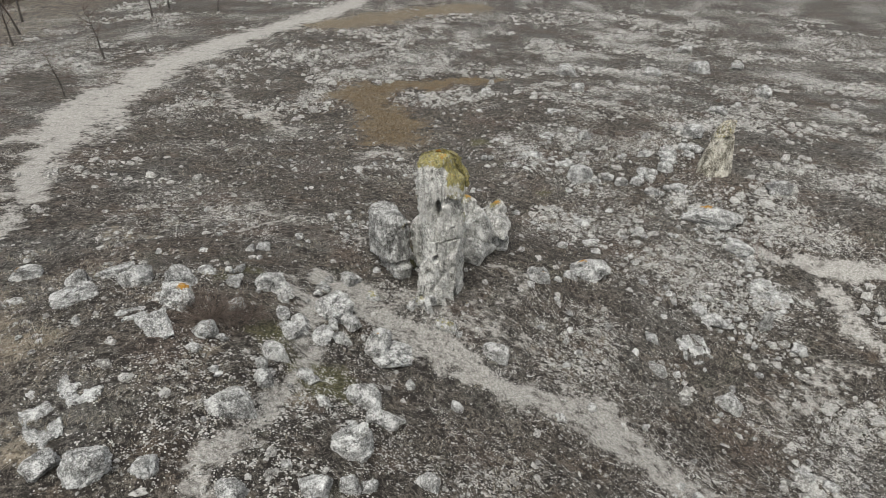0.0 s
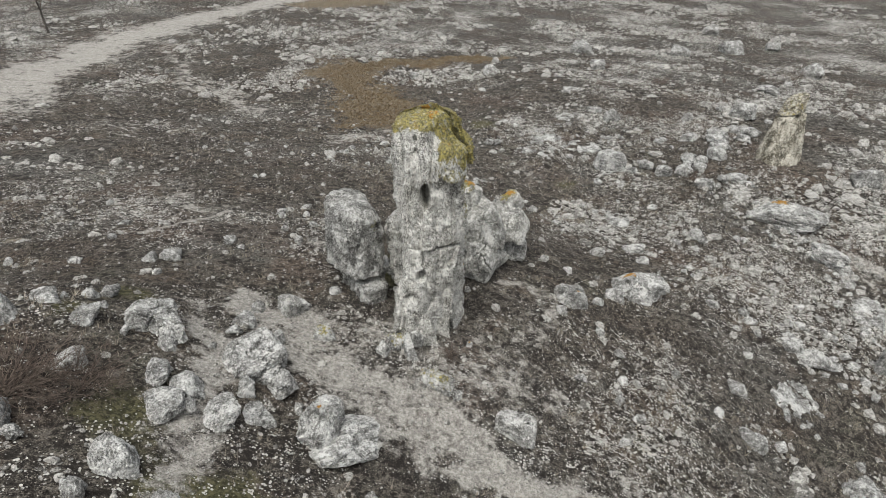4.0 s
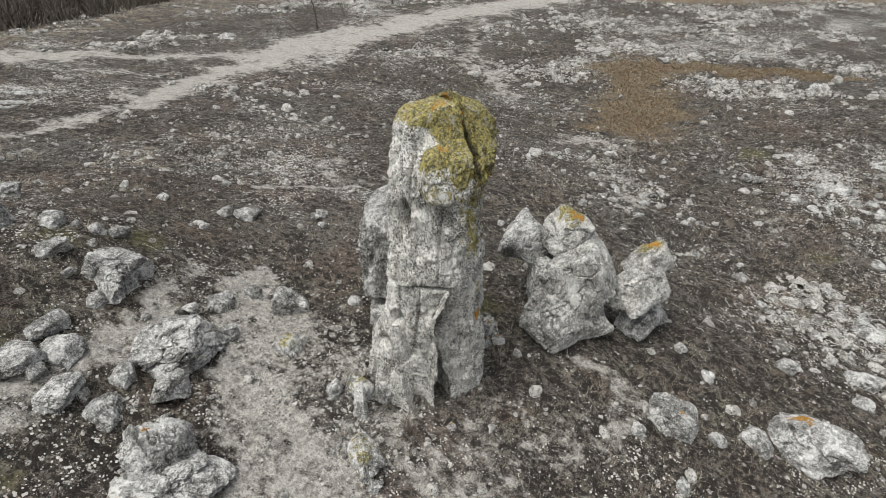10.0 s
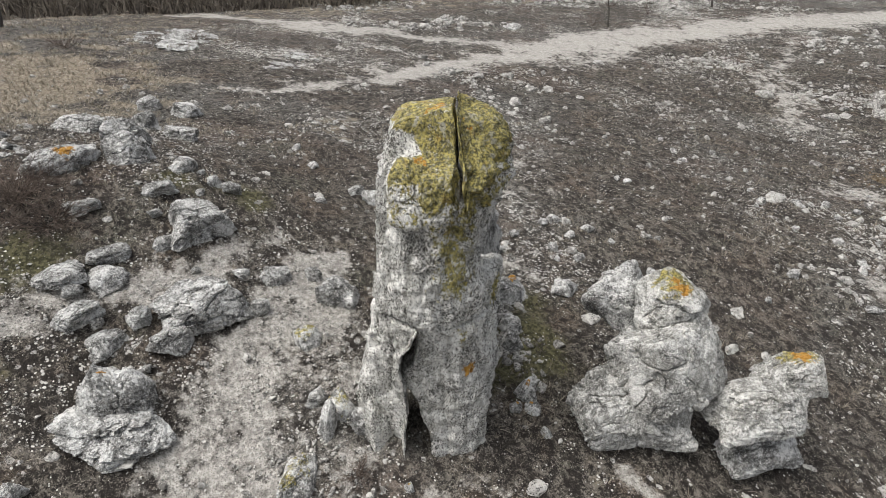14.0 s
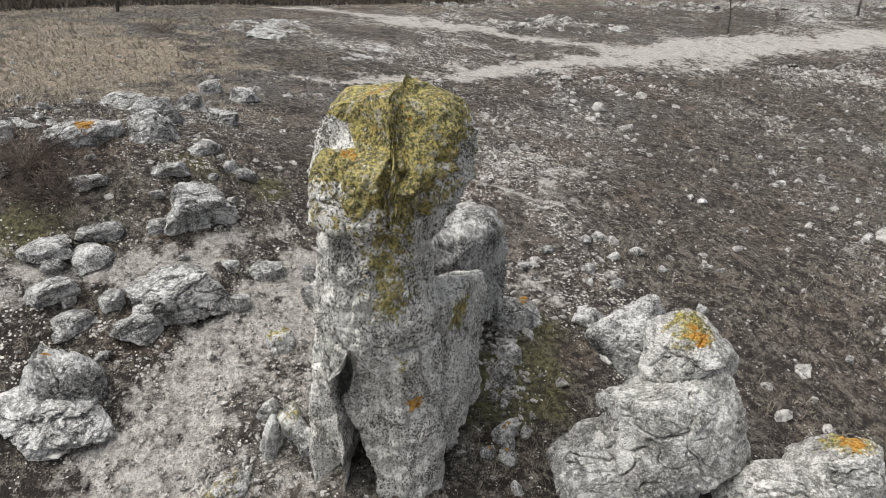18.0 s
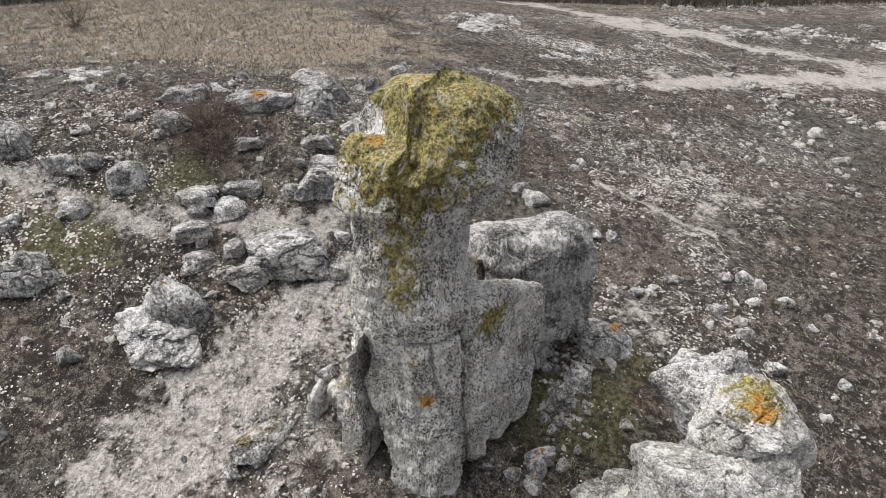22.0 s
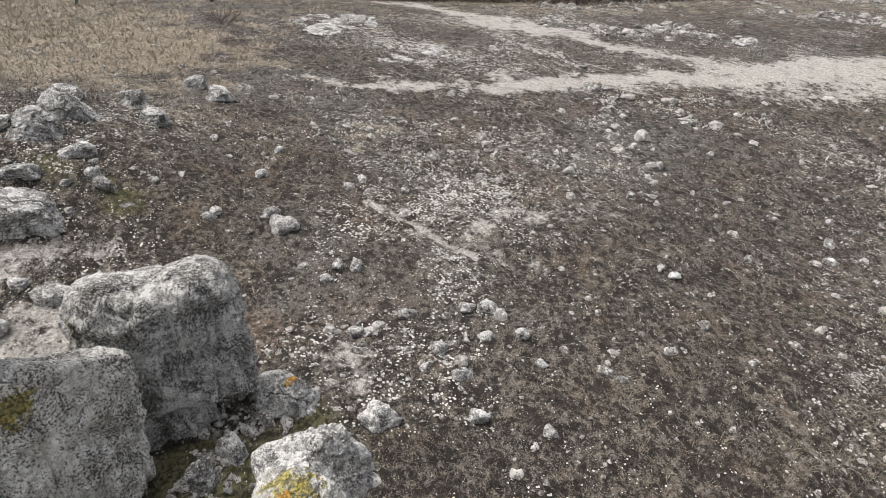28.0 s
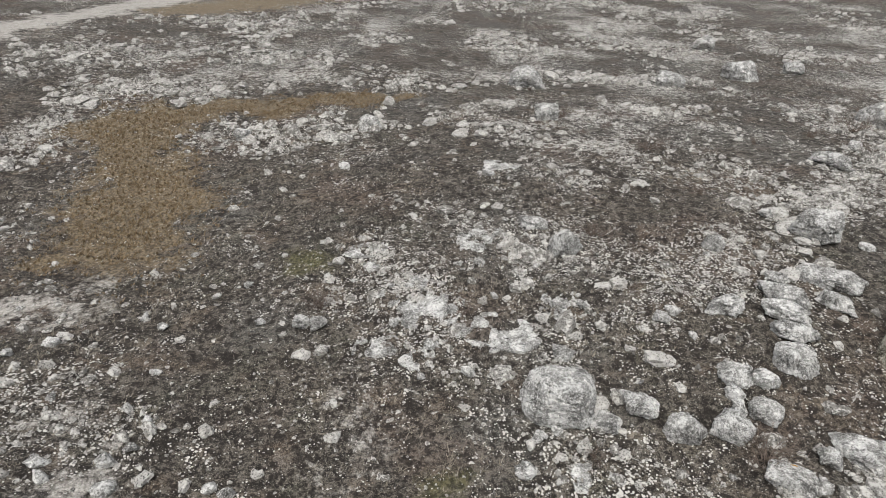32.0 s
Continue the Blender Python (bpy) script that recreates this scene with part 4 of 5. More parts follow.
boulder(5.81, 5.55, 0.62, 0.50, 0.38, 176, 180)
boulder(7.40, 6.29, 0.91, 0.64, 0.26, 170, 181)
boulder(7.49, 5.47, 0.56, 0.46, 0.35, 169, 182)
boulder(7.61, 8.91, 0.95, 0.78, 0.28, 171, 183, "F")
boulder(3.64, 0.97, 0.34, 0.28, 0.21, 7, 184)
boulder(5.60, 2.46, 0.71, 0.58, 0.44, 176, 185)
boulder(4.95, 1.93, 0.39, 0.32, 0.23, 179, 186)
boulder(4.08, 1.73, 1.05, 0.86, 0.65, 4, 187, "O")
boulder(6.55, 3.07, 1.91, 1.56, 0.72, 172, 188, "O")
boulder(5.65, 8.12, 0.43, 0.35, 0.15, 177, 189)
boulder(4.20, 9.52, 0.44, 0.36, 0.24, 2, 190)
boulder(8.56, 14.33, 1.66, 1.60, 0.80, 163, 193, "R")
boulder(9.01, 15.57, 0.54, 0.44, 0.19, 162, 192)
boulder(9.33, 13.69, 0.81, 0.38, 0.23, 157, 193, "F")
boulder(10.14, 13.94, 0.82, 0.67, 0.34, 154, 194)
boulder(10.85, 13.35, 0.83, 0.68, 0.47, 148, 195)
boulder(12.46, 14.62, 0.81, 0.66, 0.31, 145, 196)
boulder(12.23, 14.14, 0.43, 0.35, 0.23, 145, 197)
boulder(13.05, 14.47, 0.59, 0.48, 0.28, 142, 198)
boulder(11.75, 13.22, 0.77, 0.63, 0.48, 144, 199)
boulder(12.61, 13.63, 0.66, 0.54, 0.41, 142, 200)
boulder(12.32, 12.13, 0.86, 0.70, 0.34, 138, 201, "O")
boulder(13.94, 12.72, 1.07, 0.80, 0.31, 134, 202)
boulder(13.24, 12.45, 0.51, 0.41, 0.32, 135, 203)
boulder(13.96, 14.88, 1.01, 0.83, 0.44, 140, 204)
boulder(14.37, 15.74, 1.10, 0.42, 0.32, 141, 205, "F")
boulder(14.59, 16.42, 1.25, 0.48, 0.36, 142, 206)
boulder(14.82, 17.06, 1.33, 0.51, 0.38, 143, 207)
boulder(13.18, 16.75, 0.90, 0.74, 0.41, 148, 208)
boulder(16.14, 17.91, 1.06, 0.67, 0.31, 141, 209)
boulder(15.13, 17.91, 0.72, 0.49, 0.21, 144, 210, "F")
boulder(16.67, 17.70, 1.28, 1.05, 0.37, 139, 211, "F")
boulder(16.01, 16.79, 1.07, 0.56, 0.31, 139, 212)
boulder(17.41, 20.08, 1.44, 1.18, 0.87, 142, 213)
boulder(16.77, 21.25, 0.66, 0.54, 0.23, 146, 214)
boulder(14.07, 19.35, 0.65, 0.53, 0.40, 150, 215)
boulder(10.02, 19.54, 1.09, 0.89, 0.68, 163, 216)
boulder(9.38, 20.93, 0.94, 0.53, 0.27, 167, 217)
boulder(12.55, 37.98, 2.10, 1.72, 1.09, 168, 218)
boulder(11.97, 30.91, 1.09, 0.89, 0.68, 166, 219)
boulder(26.99, 42.98, 2.39, 1.96, 1.14, 151, 220)
boulder(21.18, 39.80, 1.68, 1.38, 0.76, 156, 221)
boulder(21.72, 25.73, 1.69, 0.65, 0.49, 142, 222)
boulder(28.17, 32.21, 1.82, 1.48, 1.13, 141, 223)
boulder(29.31, 53.21, 1.68, 1.38, 1.04, 154, 224)
boulder(31.77, 45.04, 1.36, 1.11, 0.84, 147, 225)
boulder(4.40, 30.52, 0.99, 0.81, 0.61, 3, 226)
boulder(-0.84, 30.29, 0.73, 0.60, 0.45, 14, 227)
boulder(3.13, 17.14, 0.44, 0.36, 0.27, 11, 228)
boulder(3.55, 17.04, 0.43, 0.35, 0.27, 9, 229)
boulder(4.73, 19.25, 0.45, 0.37, 0.19, 3, 230)
boulder(11.56, 16.44, 0.44, 0.36, 0.22, 153, 231)
boulder(11.91, 16.71, 0.42, 0.34, 0.16, 152, 232)
boulder(12.06, 15.85, 0.24, 0.20, 0.15, 150, 233)
boulder(0.51, 12.34, 0.44, 0.36, 0.16, 33, 234)
boulder(8.07, 13.44, 0.34, 0.28, 0.21, 164, 235)
boulder(7.69, 12.72, 0.48, 0.39, 0.21, 165, 236)
boulder(18.57, 19.32, 0.46, 0.38, 0.14, 138, 237)
boulder(24.14, 27.93, 0.60, 0.49, 0.37, 141, 238)
boulder(2.10, 12.50, 0.33, 0.20, 0.10, 24, 239)


def outcrop(x, y, w, d, turn, seed):
    """A low crust of bare limestone, level with the turf, with a torn outline."""
    v, f = ICO[6]
    turn_way = v[:, :2] / (np.hypot(v[:, 0], v[:, 1])[:, None] + 1e-6)
    reach = 0.90 + 0.30 * fbm(np.column_stack([turn_way * 1.1, 0 * v[:, 0]]) + seed, 2, seed, 0.5) + 0.10 * fbm(np.column_stack([turn_way * 5, v[:, 2] * 4]) + seed, 2, seed + 5)
    p = v * np.column_stack([reach * w / 2, reach * d / 2, np.ones(len(v))])
    rough = fbm(p * (3.2, 3.2, 0) + seed, 5, seed + 1, 0.7)
    p[:, 2] = np.where(v[:, 2] > 0, 0.075 * ease(0.0, 0.15, v[:, 2]) + 0.035 * rough - 0.20 * ease(-0.02, 0.12, fbm(p * (2.6, 2.6, 0) + seed, 4, seed + 2, 0.6)), -0.1) - 0.02
    a = radians(turn)
    q = np.column_stack([p[:, 0] * math.cos(a) - p[:, 1] * math.sin(a), p[:, 0] * math.sin(a) + p[:, 1] * math.cos(a)])
    ob = new("outcrop", mesh_from("outcrop", np.column_stack([q, p[:, 2] + gz(x + q[:, 0], y + q[:, 1]) - gz(x, y)]), f, M_rock))
    ob.matrix_world = pose(x, y, gz(x, y))
    return tagged(ob, "level crust of pale pitted limestone in turf", "outcrop")


outcrop(6.05, 17.67, 2.29, 2.32, -2, 700)
outcrop(7.64, 16.38, 2.22, 1.46, -10, 701)
outcrop(7.65, 19.97, 1.55, 2.57, -8, 702)
outcrop(5.84, 15.68, 0.72, 0.77, -2, 703)
outcrop(4.99, 16.14, 1.05, 0.69, 3, 704)
outcrop(4.59, 20.13, 1.73, 0.73, 4, 705)
outcrop(8.99, 12.43, 1.23, 0.81, -24, 706)
outcrop(9.44, 17.33, 1.14, 1.84, -17, 707)
outcrop(3.58, 26.46, 0.45, 1.03, 5, 708)
outcrop(8.73, 25.22, 1.63, 1.22, -9, 709)
outcrop(-8.69, -10.21, 0.99, 2.13, 39, 711)
outcrop(-8.48, -6.23, 1.04, 1.00, 30, 712)
outcrop(-8.20, -9.45, 0.97, 1.71, 35, 713)
outcrop(-13.01, -4.34, 0.75, 0.83, 38, 714)
outcrop(7.67, 9.21, 1.07, 1.09, -22, 716)
outcrop(7.62, 9.18, 1.02, 1.43, -9, 717)
outcrop(-27.51, -0.58, 3.53, 7.64, 82, 718)
outcrop(-21.00, 2.72, 1.39, 1.28, 74, 719)
outcrop(-26.86, -0.25, 2.70, 3.36, -261, 720)
outcrop(-22.59, 4.31, 1.59, 1.48, -269, 721)
outcrop(-29.95, 20.60, 1.42, 3.23, 60, 722)
outcrop(14.96, 5.92, 1.53, 2.05, -30, 723)
outcrop(10.25, -0.38, 1.51, 1.77, -28, 724)
outcrop(15.40, 3.69, 2.02, 2.40, -33, 725)

# ---- loose stones, joined ----
def loose_stones(name, label, count, box, sizes, sub, seed, density, flat=0.6):
    rng = np.random.default_rng(seed)
    tries = count * (14 if sub == 2 else 6)
    x, y = rng.uniform(box[0], box[1], tries), rng.uniform(box[2], box[3], tries)
    keep = rng.uniform(size=len(x)) < density(x, y)
    x, y = x[keep][:count], y[keep][:count]
    n = len(x)
    size = sizes[0] * (sizes[1] / sizes[0]) ** (rng.uniform(size=n) ** 2.4)
    v, f = ICO[sub]
    kinds = []
    for k in range(7):
        kinds.append(rock_shape(seed * 13 + k, sub, 9, 1.2)[0] * (1 + (0.22 if sub == 2 else 0.06) * rng.uniform(-1, 1, len(v)))[:, None] if sub > 1 else v * (1 + 0.4 * rng.uniform(-1, 1, len(v)))[:, None])
    which = rng.integers(0, 7, n)
    base = np.stack(kinds)[which] * (np.stack([rng.uniform(0.7, 1.35, n), rng.uniform(0.6, 1.1, n), rng.uniform(0.35, 0.9, n) * flat / 0.6], -1) * size[:, None] / 2)[:, None, :]
    a, tilt = rng.uniform(0, 2 * math.pi, n), rng.normal(0, 0.25, n)
    ct, st = np.cos(tilt)[:, None], np.sin(tilt)[:, None]
    by, bz = base[:, :, 1] * ct - base[:, :, 2] * st, base[:, :, 1] * st + base[:, :, 2] * ct
    ca, sa = np.cos(a)[:, None], np.sin(a)[:, None]
    px, py = base[:, :, 0] * ca - by * sa + x[:, None], base[:, :, 0] * sa + by * ca + y[:, None]
    pz = bz + (gz(x, y) + 0.04 * size)[:, None]
    faces = (f[None] + (np.arange(n) * len(v))[:, None, None]).reshape(-1, 3)
    me = mesh_from(name, np.stack([px, py, pz], -1).reshape(-1, 3), faces, M_stones, smooth=False)
    return tagged(new(name, me), label, "stones", kind="stuff")


def clump(x, y, scale, seed, lo, hi):
    return ease(lo, hi, fbm(np.stack([x * scale, y * scale, 0 * x], -1), 3, seed))


def stony_near(x, y):
    sand, straw, russet, stony = patches(x, y)
    return np.clip(0.10 + 0.9 * stony * (0.25 + clump(x, y, 0.9, 61, -0.3, 0.5)) + 0.12 * sand, 0, 1)


BAND = [(-7, 24), (-4.5, 20), (-2.6, 17), (-0.8, 13.8), (0, 12.2), (-1, 10.5)]
REEFS = [[(-1.5, 29.5), (1.5, 30.3), (5.0, 30.8)], [(-9, 35.5), (-3, 37), (4, 38), (12, 38)], [(11, 3), (13.5, 2), (15, 5), (16.5, 7.5)], [(14, 7.5), (17, 8), (20, 9)], [(-14, 27), (-9, 29.5)],
         [(18, 22), (24, 26), (30, 30)], [(-31, 0), (-27, -2)], [(-34, 10), (-30, 14)], [(13, 12), (16, 11), (19, 12)]]


def reef(x, y):
    p = np.stack([x, y, 0 * x], -1)
    x, y = x + 0.9 * fbm(p * 0.6, 3, 91), y + 0.9 * fbm(p * 0.6 + 9, 3, 92)
    return np.maximum.reduce([stroke(x, y, line, 1.1) for line in REEFS])


def stony_mid(x, y):
    sand, straw, russet, stony = patches(x, y)
    return np.clip(0.03 + 0.75 * stony ** 1.5 * clump(x, y, 0.45, 62, -0.15, 0.6) + 0.6 * reef(x, y) + 0.18 * stroke(x, y, BAND, 1.0), 0, 1) * (1 - 0.7 * sand) * (1 - 0.8 * russet)


def stony_far(x, y):
    sand, straw, russet, stony = patches(x, y)
    return np.clip(0.9 * stony * clump(x, y, 0.22, 63, -0.2, 0.6) + 0.5 * reef(x, y), 0, 1) * (1 - sand) * (1 - russet) * ease(14, 20, np.hypot(x, y))


loose_stones("gravel", "pale limestone gravel strewn over dark turf", 26000, (-13, 15, -15, 23), (0.02, 0.11), 1, 1, stony_near)
loose_stones("loose_stones", "pale lichened limestone stones in turf", 9500, (-20, 26, -22, 34), (0.07, 0.36), 2, 2, stony_mid)


def single_rocks(count, seed):
    """The larger loose rocks near the walk, each a thing of its own on one of a few shared meshes."""
    rng = np.random.default_rng(seed)
    shapes = []
    for k in range(9):
        v, f = rock_shape(900 + k, 4, 9, 1.3)
        me = mesh_from("rock", v * np.array((0.13, 0.11, 0.075 + 0.01 * (k % 4))), f, M_rock)
        shapes.append(me)
    x, y = rng.uniform(-11, 15, count * 40), rng.uniform(-11, 19, count * 40)
    keep = (rng.uniform(size=len(x)) < stony_mid(x, y)) & (np.hypot(x, y + 0.3) > 2.4) & (np.hypot(x - 1.5, y - 3.3) > 2.3)
    for x, y in list(zip(x[keep], y[keep]))[:count]:
        ob = new("rock", shapes[rng.integers(9)])
        s = rng.uniform(0.6, 1.5)
        ob.matrix_world = pose(x, y, gz(x, y) + 0.03 * s, rng.normal(0, 12), rng.normal(0, 12), rng.uniform(0, 360)) @ Matrix.Diagonal((s, s * rng.uniform(0.8, 1.2), s, 1))
        tagged(ob, "small lichen-crusted limestone rock lying loose in turf", "rock", "loose rocks over the turf")


single_rocks(280, 21)
loose_stones("far_stones", "weathered limestone rubble on the far flat", 12000, (-45, 60, 10, 90), (0.13, 0.80), 2, 3, stony_far, 0.5)
loose_stones("pebbles_on_path", "small pale and dark pebbles on the sandy path", 11000, (-6, 8, -11, 0), (0.012, 0.055), 1, 4, lambda x, y: patches(x, y)[0] ** 1.5 * 0.8)
loose_stones("rubble", "crumbled limestone rubble at the stones' feet", 260, (-2.6, 1.0, 1.3, 3.0), (0.05, 0.22), 2, 5, lambda x, y: stroke(x, y, [(-2.2, 2.0), (-1.2, 1.7), (-0.4, 1.4)], 0.45))

loose_stones("foot_rubble", "broken limestone rubble round the pillar's foot", 420, (-3.2, 1.4, -3.4, -0.6), (0.03, 0.17), 2, 6, lambda x, y: stroke(x, y, [(-2.0, -1.0), (-1.2, -1.8), (-0.4, -2.4), (0.6, -2.2)], 0.7))
loose_stones("ledge_stones", "rough limestone ledges breaking the slope", 1000, (5, 21, -9, 11), (0.12, 0.62), 3, 7, lambda x, y: clump(x, y, 0.35, 64, 0.0, 0.6) * ease(5, 9, x + 0.3 * y) * (1 - patches(x, y)[0]) * 0.7, 0.5)


# ---- dry plants ----
def tufts(name, label, category, mat, count, box, height, blades, seed, density, lean=0.5, wide=0.006):
    rng = np.random.default_rng(seed)
    x, y = rng.uniform(box[0], box[1], count * 6), rng.uniform(box[2], box[3], count * 6)
    keep = rng.uniform(size=len(x)) < density(x, y)
    x, y = x[keep][:count], y[keep][:count]
    n = len(x)
    h = rng.uniform(height[0], height[1], n)
    bx, bh = np.repeat(np.arange(n), blades), np.repeat(h, blades) * rng.uniform(0.5, 1.1, n * blades)
    a, r = rng.uniform(0, 2 * math.pi, n * blades), np.abs(rng.normal(0, 1, n * blades)) * lean
    rx, ry = x[bx] + np.cos(a) * bh * 0.3 * r, y[bx] + np.sin(a) * bh * 0.3 * r
    z = gz(x, y)[bx] - 0.01
    tip = np.stack([rx + np.cos(a) * bh * r, ry + np.sin(a) * bh * r, z + bh / np.sqrt(1 + r * r)], -1)
    midp = np.stack([rx + np.cos(a) * bh * r * 0.35, ry + np.sin(a) * bh * r * 0.35, z + 0.62 * bh / np.sqrt(1 + r * r)], -1)
    side = np.stack([-np.sin(a + 0.7), np.cos(a + 0.7), 0 * a], -1) * (wide * (0.6 + bh / height[1]))[:, None]
    root = np.stack([rx, ry, z], -1)
    v = np.stack([root - side, root + side, midp + side * 0.8, midp - side * 0.8, tip], 1).reshape(-1, 3)
    k = (np.arange(n * blades) * 5)[:, None]
    faces = np.concatenate([k + [0, 1, 2], k + [0, 2, 3], k + [3, 2, 4]])
    return tagged(new(name, mesh_from(name, v, faces, mat, False)), label, category, kind="stuff")


def bare(x, y):
    return 1 - patches(x, y)[0]


tufts("withered_herbs", "dark withered herbs matted over the ground", "dry herbs", M_herb, 24000, (-14, 15, -16, 24), (0.04, 0.12), 6, 11, lambda x, y: bare(x, y) ** 2 * (0.25 + clump(x, y, 0.6, 71, -0.4, 0.5)), 1.4, 0.005)
tufts("dry_grass", "bleached dry grass tufts", "dry grass", M_dry_grass, 3800, (-14, 16, -15, 26), (0.05, 0.16), 9, 12, lambda x, y: bare(x, y) ** 2 * clump(x, y, 0.5, 72, 0.0, 0.7), 0.9, 0.004)
tufts("straw_grass", "pale straw grass on the hilltop", "dry grass", M_dry_grass, 12000, (-34, -6, -34, 2), (0.06, 0.24), 9, 13, lambda x, y: patches(x, y)[1], 1.4, 0.007)
tufts("russet_grass", "short russet grass in a hollow", "dry grass", M_russet, 5000, (-9, 8, 18, 40), (0.04, 0.14), 8, 14, lambda x, y: patches(x, y)[2] ** 1.5, 1.1, 0.010)


def stick(out, a, b, ra, rb, sides=4):
    """Adds a tapered twig from a to b to lists of points and faces."""
    v, f = out
    axis = Vector(b) - Vector(a)
    u = axis.orthogonal().normalized()
    w = axis.cross(u).normalized()
    k = len(v)
    for c, r in ((a, ra), (b, rb)):
        for i in range(sides):
            t = 2 * math.pi * i / sides
            v.append(tuple(Vector(c) + (u * math.cos(t) + w * math.sin(t)) * r))
    for i in range(sides):
        j = (i + 1) % sides
        f.append((k + i, k + j, k + sides + j, k + sides + i))


def grow(out, rng, a, way, length, radius, depth, spread):
    """A limb that bends and forks into twigs."""
    p = Vector(a)
    for s in range(3):
        way = (way + Vector(rng.normal(0, 0.16, 3))).normalized()
        q = p + way * length / 3
        stick(out, p, q, radius * (1 - 0.2 * s), radius * (0.8 - 0.2 * s), 4 if radius > 0.012 else 3 if depth else 3)
        p = q
        if depth and s > 0:
            for _ in range(2):
                grow(out, rng, p, (way + Vector(rng.normal(0, spread, 3))).normalized(), length * rng.uniform(0.5, 0.75), radius * 0.5, depth - 1, spread)


def dead_bush(x, y, r, h, seed, mat=None, label="leafless dark bush on stony turf", stems=26):
    rng = np.random.default_rng(seed)
    out = ([], [])
    for _ in range(stems):
        a, k = rng.uniform(0, 2 * math.pi), rng.uniform(0.1, 1) ** 0.7
        way = Vector((math.cos(a) * k * r, math.sin(a) * k * r, h * rng.uniform(0.45, 1.0)))
        grow(out, rng, (rng.normal(0, 0.08) * r, rng.normal(0, 0.08) * r, -0.03), way.normalized(), way.length * 0.62, 0.007 + 0.004 * r, 2, 0.5)
    ob = new("dead_bush", mesh_from("dead_bush", np.array(out[0]), np.array(out[1]), mat or M_twig, False))
    ob.matrix_world = pose(x, y, gz(x, y))
    return tagged(ob, label, "bush")


dead_bush(-6.5, -6.0, 1.35, 0.55, 1, None, "broad leafless thorn bush among hillside boulders", 75)
dead_bush(-5.7, -5.5, 1.0, 0.4, 2, None, "broad leafless thorn bush among hillside boulders", 40)
dead_bush(3.55, 17.75, 0.5, 0.55, 3)
dead_bush(26.1, 30.9, 1.0, 0.9, 4)
dead_bush(12.1, 12.6, 0.7, 0.5, 5)
dead_bush(21.3, 40.2, 0.8, 0.6, 6)
dead_bush(11.0, 20.3, 0.6, 0.35, 7)
dead_bush(12.7, 31.0, 0.6, 0.5, 8)
dead_bush(15.0, 26.8, 0.8, 0.4, 9)
dead_bush(0.42, -1.95, 0.30, 0.28, 10, None, "small reddish dead bush at the pillar's foot", 22)
dead_bush(6.9, 9.6, 0.35, 0.22, 11, None, "small reddish dead bush on the flat", 18)
dead_bush(-22.0, -28.0, 1.6, 1.5, 12)
dead_bush(-21.3, -25.0, 1.8, 1.8, 13)
dead_bush(-20.5, -18.0, 1.6, 1.3, 14)
dead_bush(-13.9, -28.6, 1.4, 1.0, 15)
dead_bush(-24.5, -5.2, 1.0, 0.7, 16)
dead_bush(-26.5, 0.2, 0.8, 0.4, 17)
dead_bush(-28, 26, 0.7, 1.0, 18, None, "thin leafless shrub beside the sandy trail", 12)
dead_bush(-30, 33, 0.8, 1.1, 19, None, "thin leafless shrub beside the sandy trail", 14)


rng_bush = np.random.default_rng(55)
for _ in range(44):
    bx, by = rng_bush.uniform(4, 30), rng_bush.uniform(9, 42)
    dead_bush(bx, by, rng_bush.uniform(0.22, 0.5), rng_bush.uniform(0.16, 0.34), int(rng_bush.integers(1000)), None, "low leafless dark bush among pale stones", 13).name = "low_bush"


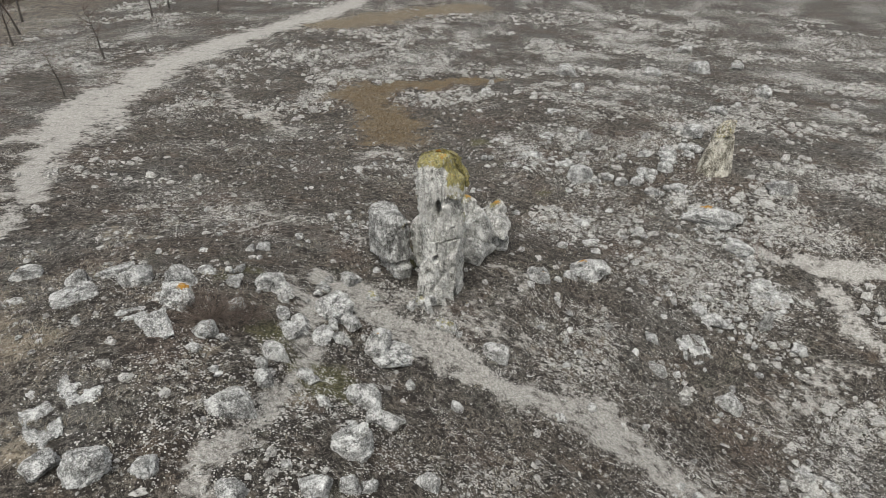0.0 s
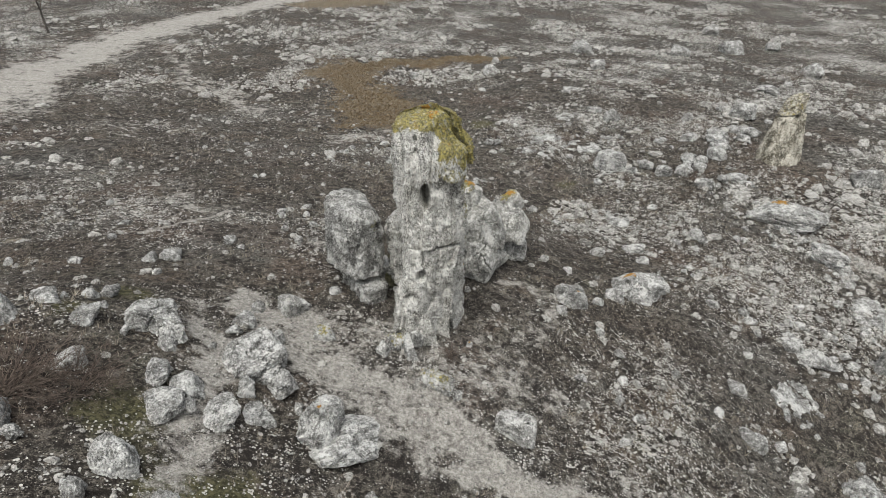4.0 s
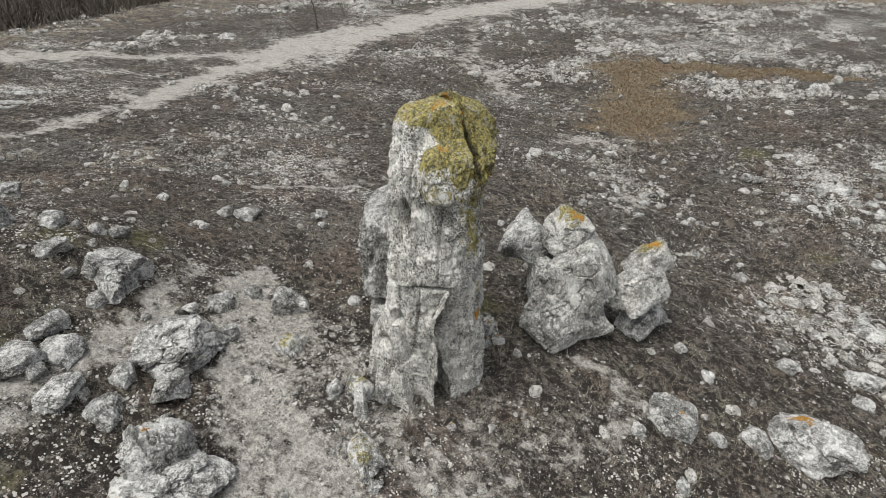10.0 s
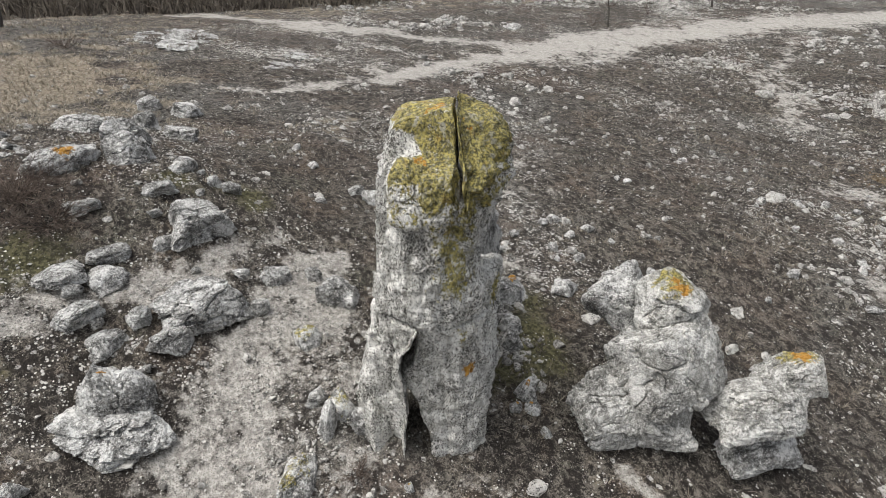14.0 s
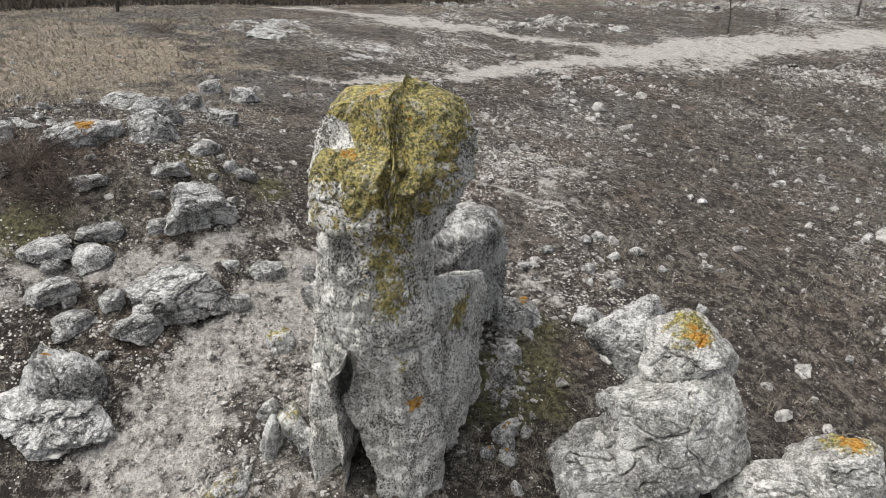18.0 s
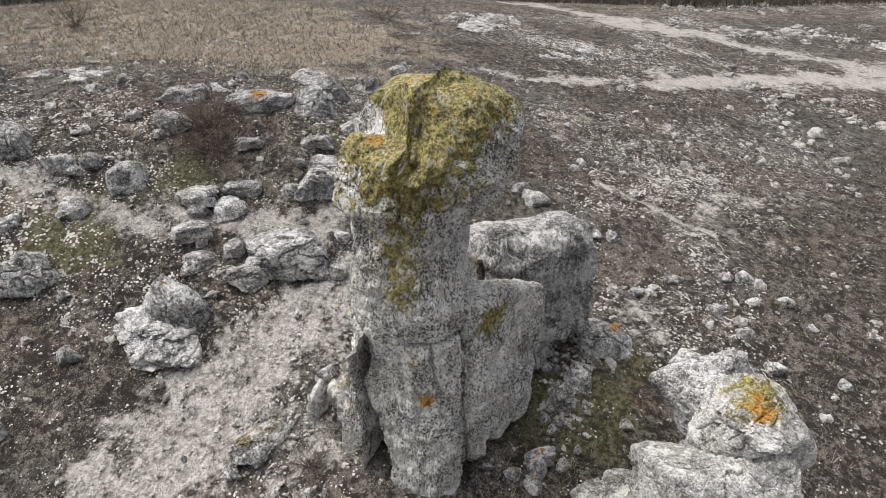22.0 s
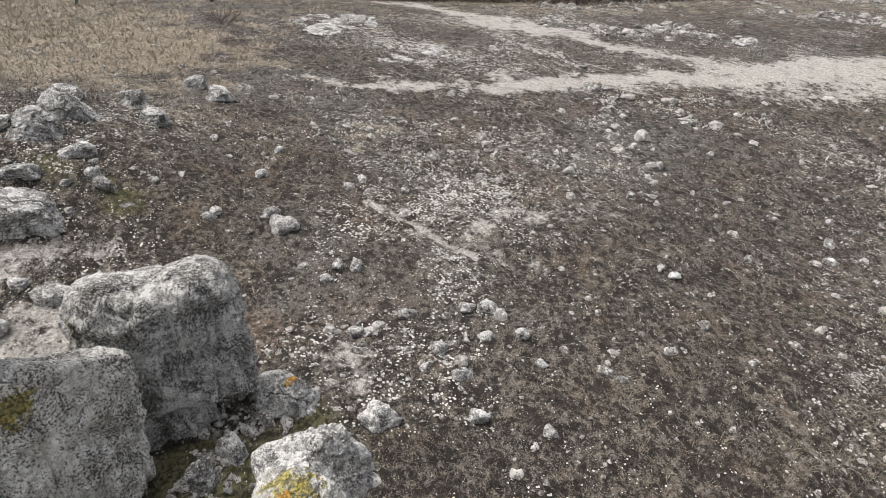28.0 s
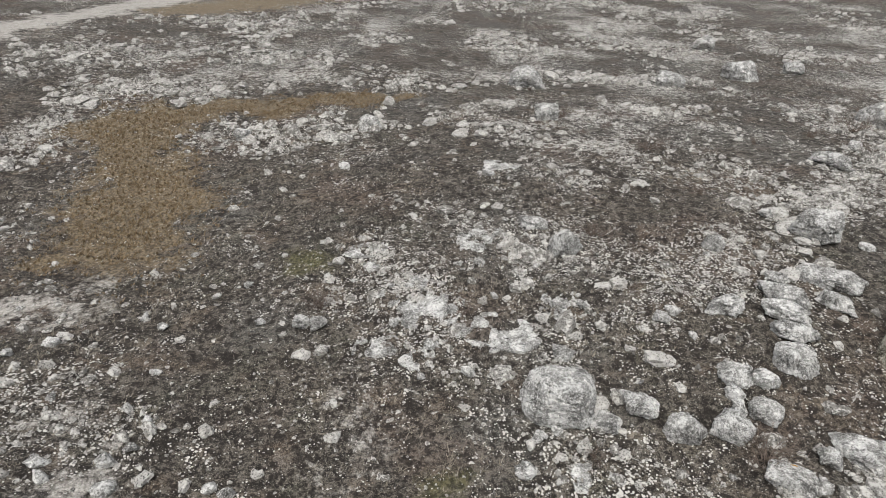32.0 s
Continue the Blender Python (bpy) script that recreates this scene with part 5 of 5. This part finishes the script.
def bare_tree(x, y, h, seed):
    rng = np.random.default_rng(seed)
    thing = tagged(new("bare_tree"), "slender leafless tree standing past the trail", "tree")
    thing.matrix_world = pose(x, y, gz(x, y) - 0.1)
    trunk, limbs = ([], []), ([], [])
    p, way = Vector((0, 0, 0)), Vector((rng.normal(0, 0.12), rng.normal(0, 0.12), 1)).normalized()
    for s in range(7):
        q = p + way * h / 7
        stick(trunk, p, q, h * 0.022 * (1 - s / 8), h * 0.022 * (1 - (s + 1) / 8), 7)
        p = q
        way = (way + Vector(rng.normal(0, 0.09, 3))).normalized()
        if s > 1:
            for _ in range(3):
                a = rng.uniform(0, 2 * math.pi)
                grow(limbs, rng, p, Vector((math.cos(a), math.sin(a), rng.uniform(0.5, 1.3))).normalized(), h * rng.uniform(0.16, 0.3), h * 0.007, 2, 0.45)
    part("trunk", mesh_from("trunk", np.array(trunk[0]), np.array(trunk[1]), M_bark, True), thing)
    part("crown", mesh_from("crown", np.array(limbs[0]), np.array(limbs[1]), M_twig, False), thing, "crown of bare twigs")


for k, (x, y, h) in enumerate(((-45.5, 53.4, 6), (-30.4, 40.2, 4.5), (-36.6, 74.6, 6), (-36.0, 66.7, 6.5), (-29.3, 72.7, 6), (-42, 46, 5), (-50, 62, 7), (-24, -31, 4.5), (-29, -14, 4), (-31.5, -8, 4.5), (-48, 36, 5), (-27.5, 27, 3.2))):
    bare_tree(x, y, h, 40 + k)


# ---- the thicket that closes the view past the trail ----
def thicket():
    rng = np.random.default_rng(77)
    v, f = [], []
    line = [(-26, -46), (-33, -24), (-37, -8), (-40, 6), (-43, 20), (-50, 36), (-60, 60), (-62, 95), (-30, 130)]
    for (ax, ay), (bx, by) in zip(line[:-1], line[1:]):
        n = int(math.hypot(bx - ax, by - ay) * 75)
        t, off = rng.uniform(size=n), np.abs(rng.normal(0, 4.5, n))
        dx, dy = bx - ax, by - ay
        m = math.hypot(dx, dy)
        x, y = ax + dx * t - dy / m * off, ay + dy * t + dx / m * off
        h = rng.uniform(0.8, 4.2, n) * np.clip(0.35 + off / 6, 0.3, 1.1)
        z = gz(x, y)
        for i in range(n):
            p = Vector((x[i], y[i], z[i] - 0.1))
            way = Vector((rng.normal(0, 0.35), rng.normal(0, 0.35), 1)).normalized()
            q = p + way * h[i] * 0.6
            s = (way + Vector(rng.normal(0, 0.35, 3))).normalized()
            stick((v, f), p, q, 0.05, 0.035, 3)
            stick((v, f), q, q + s * h[i] * 0.5, 0.035, 0.012, 3)
            stick((v, f), p + way * h[i] * 0.3, p + way * h[i] * 0.3 + (way + Vector(rng.normal(0, 0.5, 3))).normalized() * h[i] * 0.5, 0.03, 0.01, 3)
    ob = new("thicket", mesh_from("thicket", np.array(v), np.array(f), M_scrub, False))
    return tagged(ob, "dense leafless thicket along the field edge", "thicket", kind="stuff")


thicket()
